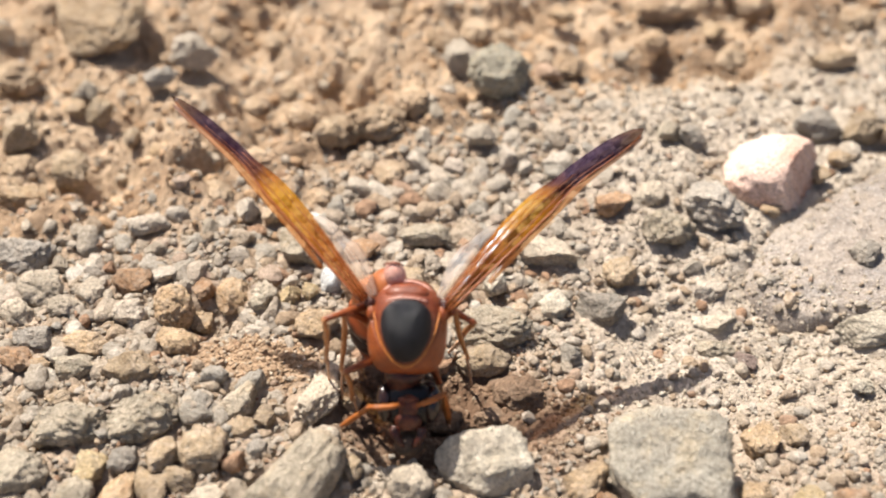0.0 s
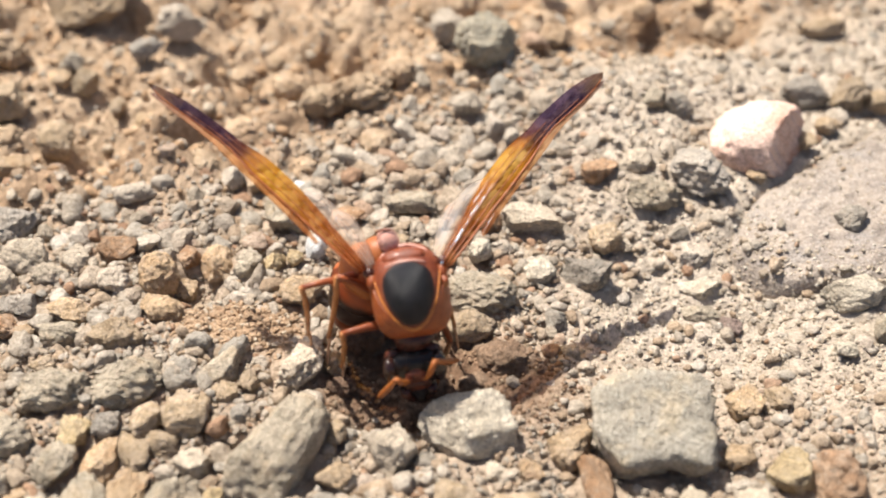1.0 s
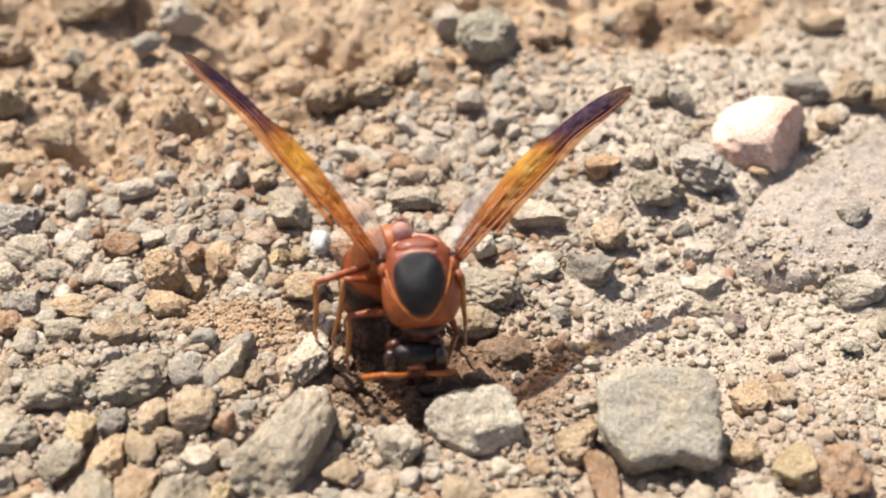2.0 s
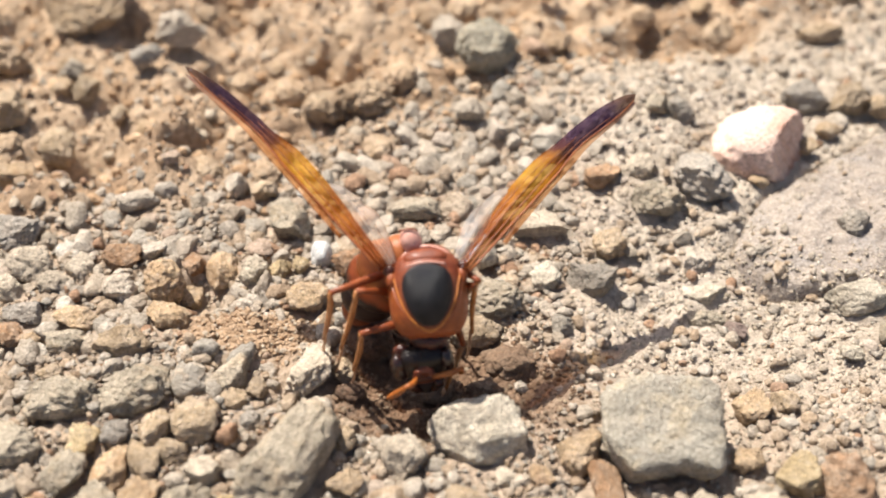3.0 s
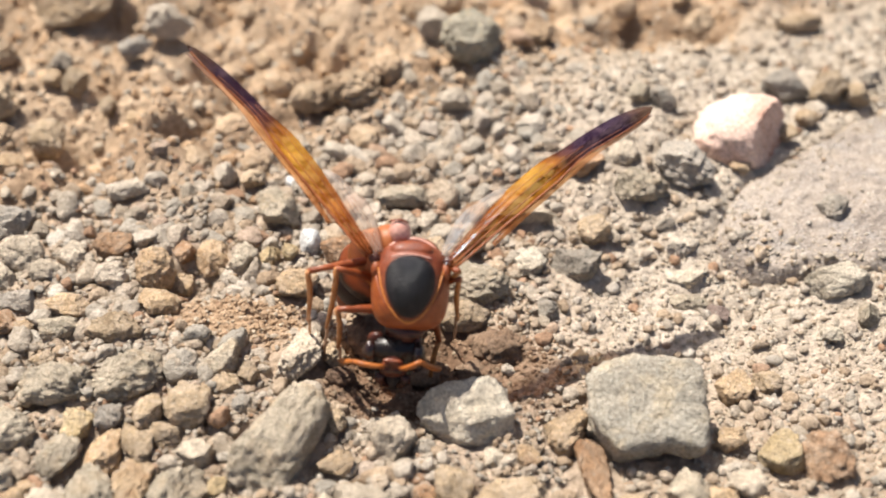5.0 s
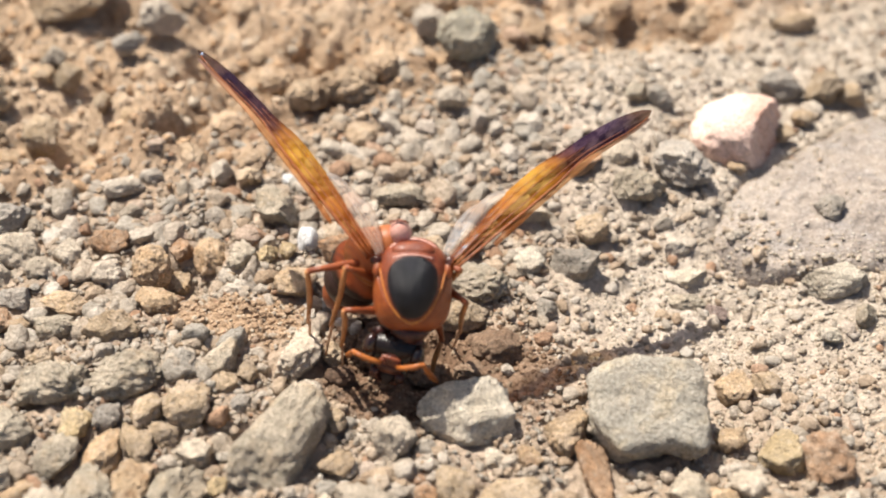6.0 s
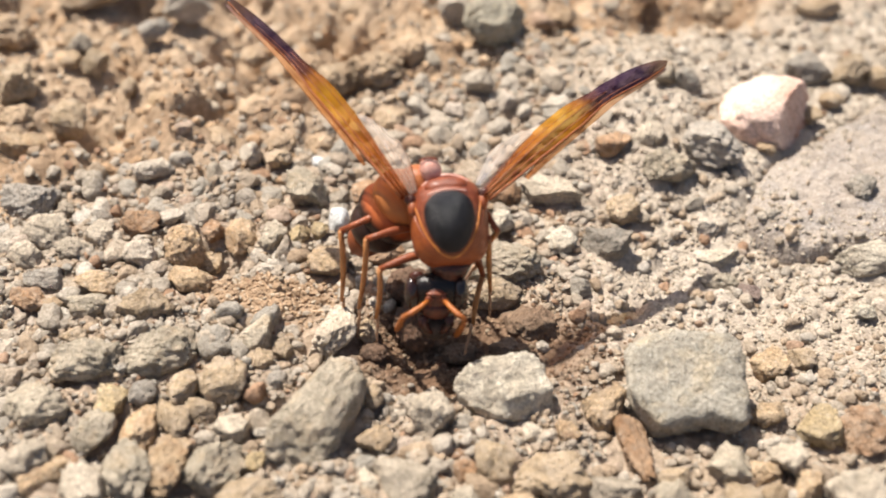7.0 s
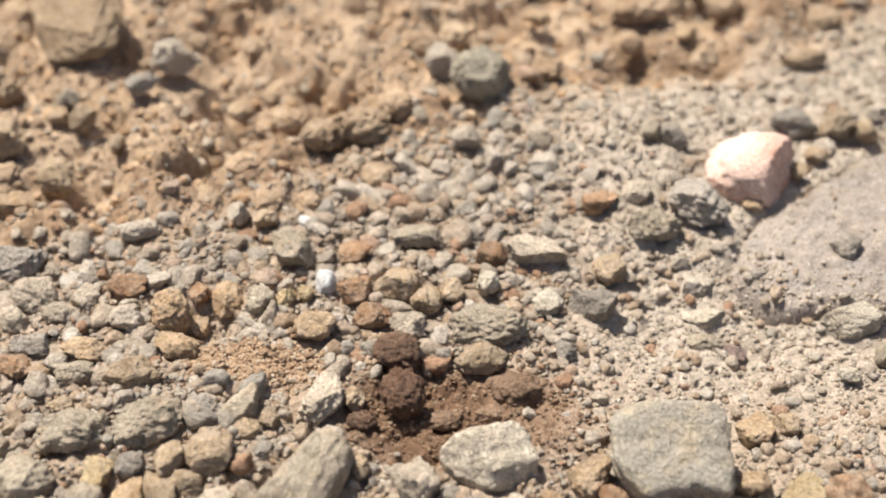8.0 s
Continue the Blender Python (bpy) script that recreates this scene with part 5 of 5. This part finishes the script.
VEINS = [(0.04, 0.04, 0.97, 0.075), (0.26, 0.2, 0.84, 0.032), (0.5, 0.42, 0.68, 0.03), (0.78, 0.66, 0.55, 0.026)]
fore = {s: wing("forewing", s, wasp, 12.5, 1.3, FOREWING, "amber folded wing with dark violet tip", VEINS) for s in (-1, 1)}
for s in (-1, 1):
    fold = wing("fold", s, fore[s], 10.0, 0.52, FOLD, "pinkish clear trailing fold of the wing", ())
    fold.matrix_basis = pose(s * 0.5 * MM, 2.2 * MM, -0.06 * MM, 0, 0, s * 0.5)
hind = {s: wing("hindwing", s, wasp, 4.6, 1.25, HINDWING, "short clear greyish hind wing", ()) for s in (-1, 1)}


# ---- what moves ----
def body(x, y, z, turn, pitch=40):
    return pose(x * MM, y * MM, z * MM, pitch, 0, 0) @ pose(0, 0, 0, 0, 0, turn)


def hinge(at, out, up, roll=0.0):
    """The pose of a wing at its hinge: out degrees to the side of the tail line, up degrees over the back plane."""
    o, u = radians(out), radians(up)
    y = Vector((math.sin(o) * math.cos(u), math.cos(o) * math.cos(u), math.sin(u)))
    x = y.cross(Vector((0, 0, 1))).normalized()
    m = Matrix((x, y, x.cross(y))).transposed().to_4x4()
    return Matrix.Translation(Vector(at) * MM) @ m @ pose(0, 0, 0, 0, roll, 0)


def aim(at, to, pole):
    """A pose at a joint whose y points to another, with z towards pole."""
    y = (to - at).normalized()
    z = (pole - y * pole.dot(y)).normalized()
    return Matrix.Translation(at) @ Matrix((y.cross(z), y, z)).transposed().to_4x4()


def motions():
    # the body: seconds, place of the thorax, turn about its back
    stays = [
        (0.0, body(-2.05, -15.84, 5.33, 0)),
        (0.5, body(-1.40, -15.52, 5.27, 10)),
        (1.0, body(-1.24, -15.77, 5.27, 10)),
        (1.5, body(-1.20, -15.45, 5.34, 7)),
        (3.0, body(-0.86, -15.47, 5.28, 5)),
        (3.5, body(-1.38, -15.53, 5.33, -2)),
        (4.0, body(-1.35, -15.59, 5.28, -3)),
        (4.5, body(-1.17, -15.84, 5.28, -3)),
        (6.0, body(-1.05, -16.01, 5.28, -1)),
        (6.5, body(-1.30, -14.60, 6.28, 6)),
        (7.0, body(-1.10, -14.64, 6.27, 6)),
        (7.5, body(-1.95, -13.71, 6.28, 1)),
        (7.6, body(-2.79, -13.21, 6.28, -1)),
    ]
    leaves = [(7.7, body(0.6, -2.1, 24, -12, 25)), (7.8, body(5.1, 8.4, 36, -14, 18)), (7.9, body(-16.5, 19.8, 50, 4, 15)), (8.0, body(-90, 80, 130, 10, 10))]
    walk(wasp, stays + leaves)
    walk(fore[-1], [
        (0.0, hinge((-1.75, 0.9, 0.8), -43.9, -4.5, 38)),
        (0.5, hinge((-1.75, 0.9, 0.8), -39.6, -1.6, 38)),
        (1.0, hinge((-1.75, 0.9, 0.8), -39.0, -2.8, 38)),
        (1.5, hinge((-1.75, 0.9, 0.8), -36.8, -2.8, 38)),
        (3.0, hinge((-1.75, 0.9, 0.8), -39.1, -3.3, 38)),
        (3.5, hinge((-1.75, 0.9, 0.8), -43.0, -3.1, 38)),
        (4.0, hinge((-1.75, 0.9, 0.8), -43.3, -4.6, 38)),
        (4.5, hinge((-1.75, 0.9, 0.8), -42.9, -2.5, 38)),
        (6.0, hinge((-1.75, 0.9, 0.8), -40.1, -9.5, 38)),
        (6.5, hinge((-1.75, 0.9, 0.8), -34.4, -8.4, 38)),
        (7.0, hinge((-1.75, 0.9, 0.8), -34.1, -8.2, 38)),
        (7.5, hinge((-1.75, 0.9, 0.8), -43.4, -9.9, 38)),
        (7.6, hinge((-1.75, 0.9, 0.8), -51.6, -17.0, 38)),
        (7.7, hinge((-1.75, 0.9, 0.8), -88, 25)), (7.8, hinge((-1.75, 0.9, 0.8), -85, -20)), (8.0, hinge((-1.75, 0.9, 0.8), -88, 25)),
    ])
    walk(fore[1], [
        (0.0, hinge((1.55, 0.6, 0.76), 44.7, -13.5, -12)),
        (0.5, hinge((1.55, 0.6, 0.76), 46.6, -20.1, -12)),
        (1.0, hinge((1.55, 0.6, 0.76), 45.9, -19.6, -12)),
        (1.5, hinge((1.55, 0.6, 0.76), 48.7, -20.6, -12)),
        (3.0, hinge((1.55, 0.6, 0.76), 46.3, -20.4, -12)),
        (3.5, hinge((1.55, 0.6, 0.76), 45.7, -16.5, -12)),
        (4.0, hinge((1.55, 0.6, 0.76), 45.9, -16.7, -12)),
        (4.5, hinge((1.55, 0.6, 0.76), 45.9, -14.4, -12)),
        (6.0, hinge((1.55, 0.6, 0.76), 48.8, -16.0, -12)),
        (6.5, hinge((1.55, 0.6, 0.76), 51.2, -22.4, -12)),
        (7.0, hinge((1.55, 0.6, 0.76), 55.6, -22.7, -12)),
        (7.5, hinge((1.55, 0.6, 0.76), 51.7, -17.7, -12)),
        (7.6, hinge((1.55, 0.6, 0.76), 48.7, -16.9, -12)),
        (7.7, hinge((1.55, 0.6, 0.76), 88, 25)), (7.8, hinge((1.55, 0.6, 0.76), 85, -20)), (8.0, hinge((1.55, 0.6, 0.76), 88, 25)),
    ])
    spread = {
        -1: [(0.0, -35, -8), (0.5, -31, -6), (1.0, -30, -7), (1.5, -28, -7), (3.0, -30, -7), (3.5, -34, -7), (4.0, -34, -9), (4.5, -34, -6), (6.0, -31, -13), (6.5, -25, -12), (7.0, -25, -12), (7.5, -34, -14), (7.6, -43, -21), (7.7, -75, 5), (8.0, -75, 5)],
        1: [(0.0, 36, -18), (0.5, 38, -24), (1.0, 37, -24), (1.5, 40, -25), (3.0, 37, -24), (3.5, 37, -21), (4.0, 37, -21), (4.5, 37, -18), (6.0, 40, -20), (6.5, 42, -26), (7.0, 47, -27), (7.5, 43, -22), (7.6, 40, -21), (7.7, 75, 5), (8.0, 75, 5)],
    }
    for s in (-1, 1):
        walk(hind[s], [(t, hinge((s * 1.45, 1.0, 0.6), out, up)) for t, out, up in spread[s]])
    # the head digs: its place, how far it is raised, its turn
    nods = {t: pose(x * MM, y * MM, z * MM, rx, 0, rz) for t, x, y, z, rx, rz in (
        (0.0, 0.10, -3.39, -1.00, -70, 0),
        (0.5, -0.54, -3.20, -1.00, -40, 0),
        (1.0, -0.31, -3.31, -1.00, -30, 0),
        (1.5, -0.50, -3.39, -1.00, -18, -2),
        (3.0, -0.48, -3.04, -1.00, -22, 3),
        (3.5, -0.48, -3.40, -1.00, -40, 0),
        (4.0, -0.83, -3.05, -1.00, -36, 0),
        (4.5, -0.49, -3.20, -1.00, -32, 2),
        (6.0, -0.75, -2.98, -1.00, -28, -16),
        (6.5, -0.62, -3.16, -1.00, -46, -9),
        (7.0, -0.85, -3.14, -1.00, -48, -6),
        (7.5, -0.20, -3.46, -1.00, -72, -3),
        (7.6, -0.30, -3.10, -1.00, -72, 0),
    )}
    walk(head, [*nods.items(), (8.0, nods[7.6])])
    # elbow and tip of each antenna
    bends = {
        -1: [
            (0.0, (-1.55, -3.54, -0.00), (-2.93, -4.53, -1.54)),
            (0.5, (-1.32, -3.47, 1.00), (-2.77, -4.25, -0.61)),
            (1.0, (-1.11, -3.79, 0.90), (-2.15, -4.53, -1.01)),
            (1.5, (-2.03, -3.93, 0.13), (-3.35, -4.02, -1.75)),
            (3.0, (-1.18, -4.12, 0.79), (-2.22, -4.68, -1.18)),
            (3.5, (-1.18, -4.01, 1.04), (-2.31, -4.80, -0.80)),
            (4.0, (-1.72, -3.52, 0.94), (-2.80, -3.99, -1.04)),
            (4.5, (-2.11, -3.81, -0.10), (-3.06, -3.99, -2.19)),
            (6.0, (-2.49, -3.05, -0.25), (-2.93, -3.35, -2.49)),
            (6.5, (-1.67, -4.07, 0.84), (-2.38, -5.02, -1.12)),
            (7.0, (-2.37, -4.09, 0.13), (-2.80, -4.70, -2.05)),
            (7.5, (-1.84, -3.95, -0.06), (-3.32, -5.03, -1.45)),
            (7.6, (-1.94, -3.12, 0.00), (-3.72, -3.93, -1.22)),
        ],
        1: [
            (0.0, (1.54, -2.95, -0.10), (1.85, -4.25, -1.97)),
            (0.5, (0.89, -2.97, -0.21), (1.48, -4.44, -1.87)),
            (1.0, (0.58, -3.29, 0.68), (1.68, -3.47, -1.33)),
            (1.5, (1.13, -4.31, -0.47), (0.53, -4.53, -2.68)),
            (3.0, (1.19, -3.49, -0.37), (1.11, -3.80, -2.65)),
            (3.5, (1.18, -3.93, -0.25), (0.96, -4.38, -2.50)),
            (4.0, (0.55, -3.36, 0.52), (1.08, -3.73, -1.69)),
            (4.5, (0.67, -3.54, 0.73), (1.62, -3.84, -1.35)),
            (6.0, (0.51, -3.59, 0.35), (1.23, -4.47, -1.64)),
            (6.5, (0.38, -4.21, 0.76), (-0.02, -5.14, -1.30)),
            (7.0, (0.25, -4.50, 0.33), (-0.23, -5.24, -1.79)),
            (7.5, (1.36, -4.20, -0.08), (2.95, -5.85, -0.03)),
            (7.6, (1.24, -2.80, -0.02), (3.08, -2.90, -1.40)),
        ],
    }
    for a, g, s in antennas:
        rows, far = [], []
        for t, elbow, tip in bends[s]:
            root = nods[t] @ (Vector((s * 0.36, -0.9, 0.28)) * MM)
            m = aim(root, Vector(elbow) * MM, Vector((0, -0.4, 1)))
            end = m @ (Vector((0, 1.3, 0)) * MM)
            rows.append((t, m))
            far.append((t, m.inverted() @ aim(end, Vector(tip) * MM, Vector((0, -0.4, 1)))))
        walk(a, rows + [(8.0, rows[-1][1])])
        walk(g, far + [(8.0, far[-1][1])])
    walk(gaster, [(t, aim(Vector((-0.75, 1.95, -0.1)) * MM, Vector((-0.75 + dx, 2.15 - 3.2, -0.1 - 4.6)) * MM, Vector((0, 0.7, -0.6)))) for t, dx in (
        (0.0, -1.0), (0.5, -2.2), (1.0, -2.8), (1.5, -2.6), (3.0, -3.2), (3.5, -1.6), (4.0, -1.6), (4.5, -2.0), (6.0, -3.4), (6.5, -4.3), (7.0, -4.3), (7.5, -3.3), (7.6, -2.6), (8.0, 0.0))])
    # the ball of mud is rolled aside while she digs
    walk(mud_ball, [(0.0, pose(-3.5 * MM, -14.0 * MM, 0.6 * MM)), (1.5, pose(-3.6 * MM, -13.9 * MM, 0.6 * MM, 10)), (3.0, pose(-3.6 * MM, -13.9 * MM, 0.6 * MM, 0, -15, 20)), (4.5, pose(-3.2 * MM, -14.5 * MM, 0.5 * MM, 10, 10, 30)), (6.5, pose(-2.45 * MM, -15.5 * MM, 0.4 * MM, 30, 30, 30)), (8.0, pose(-2.45 * MM, -15.5 * MM, 0.4 * MM, 30, 30, 30))])
    # each leg: hip, lengths of thigh and shin, where the foot stands, and its knee in the wasp's space
    legs = [
        ((-1.1, 1, -0.9), 3.75, 6.30, (-5.9, -15.0, -0.3), [(0.0, (-3.34, -0.03, 1.93)), (1.0, (-4.45, 0.64, 0.74)), (1.5, (-4.53, 0.25, 0.42)), (3.5, (-3.90, -0.05, 1.36)), (4.5, (-4.28, -0.02, 0.80)), (6.0, (-4.50, 0.27, 0.50)), (6.5, (-4.56, -0.45, -0.93)), (7.0, (-4.72, 0.01, -0.90)), (7.5, (-4.00, -1.06, 0.28))]),
        ((-1.2, -0.1, -1), 2.60, 6.10, (-5.3, -16.0, -0.3), [(0.0, (-2.61, 0.35, 1.14)), (1.0, (-2.93, 0.88, 0.68)), (1.5, (-3.26, 0.32, 0.54)), (3.5, (-2.89, -0.07, 0.97)), (4.5, (-3.31, 0.19, 0.49)), (6.0, (-2.87, 0.43, 0.92)), (6.5, (-3.65, -0.81, -0.47)), (7.0, (-3.63, -0.56, -0.21)), (7.5, (-3.33, -1.58, -1.06))]),
        ((-0.9, -1.3, -0.9), 2.40, 4.37, (-4.4, -16.6, 0), [(0.0, (-2.53, -2.12, 0.66)), (1.0, (-3.11, -1.49, 0.02)), (1.5, (-3.29, -1.32, -0.70)), (3.5, (-2.86, -1.85, 0.37)), (4.5, (-3.17, -1.46, -0.15)), (6.0, (-2.89, -1.36, 0.44)), (6.5, (-3.20, -1.80, -0.46)), (7.0, (-3.18, -1.89, -0.45)), (7.5, (-2.72, -2.86, -0.97))]),
        ((1.1, 1, -0.9), 2.30, 6.96, (-0.3, -12.4, -0.3), [(0.0, (2.85, 0.07, 0.26)), (1.0, (1.60, -0.13, 1.04)), (1.5, (1.68, -0.25, 0.94)), (3.5, (2.35, 0.16, 0.84)), (4.5, (2.08, 0.33, 1.07)), (6.0, (2.02, 0.38, 1.12)), (6.5, (2.19, -0.87, -0.12)), (7.0, (2.05, -0.84, 0.10)), (7.5, (2.40, -0.89, -1.08))]),
        ((1.2, -0.1, -1), 1.80, 5.89, (1.0, -14.7, -0.3), [(0.0, (2.03, 0.57, 0.45)), (1.0, (1.51, -0.04, 0.77)), (1.5, (1.67, -0.33, 0.72)), (3.5, (2.18, 0.04, 0.50)), (4.5, (2.00, 0.29, 0.57)), (6.0, (2.34, -0.90, 0.14)), (6.5, (1.75, -1.43, 0.08)), (7.0, (1.62, -1.21, 0.36)), (7.5, (2.58, -1.26, -1.08))]),
        ((0.8, -1.3, -0.9), 1.90, 3.90, (-0.2, -16.6, -0.5), [(0.0, (1.35, -2.4, -2.35)), (7.5, (1.35, -2.4, -2.35))]),
    ]
    for hip, a, b, foot, knees in legs:
        thigh = limb("femur", a, [0.13, 0.19, 0.205, 0.175, 0.14, 0.135], LEG, wasp, 0.1, "orange-brown thigh")
        shin = limb("shin", b * 0.62, [0.12, 0.13, 0.135, 0.125, 0.105, 0.085], SHIN, wasp, -0.1, "thin orange shin")
        part("tarsus", tube([(0, b * k / 8 * 0.40 + b * 0.60, -0.1 + 0.02 * (k % 2) - 0.1 * (k / 8) ** 3) for k in range(9)], [0.075, 0.09, 0.065, 0.08, 0.06, 0.075, 0.055, 0.065, 0.03], 8), TARSUS, shin, "pale jointed foot")
        up, down = [], []
        for t, m in stays:
            inv = m.inverted()
            h, f = Vector(hip) * MM, inv @ (Vector(foot) * MM)
            k = Vector([float(np.interp(t, [q[0] for q in knees], [q[1][i] for q in knees])) for i in range(3)]) * MM
            pole = (k - (h + f) / 2).normalized()
            up.append((t, aim(h, k, pole)))
            down.append((t, aim(k, f, pole)))
        walk(thigh, up + [(8.0, up[-1][1])])
        walk(shin, down + [(8.0, down[-1][1])])


motions()
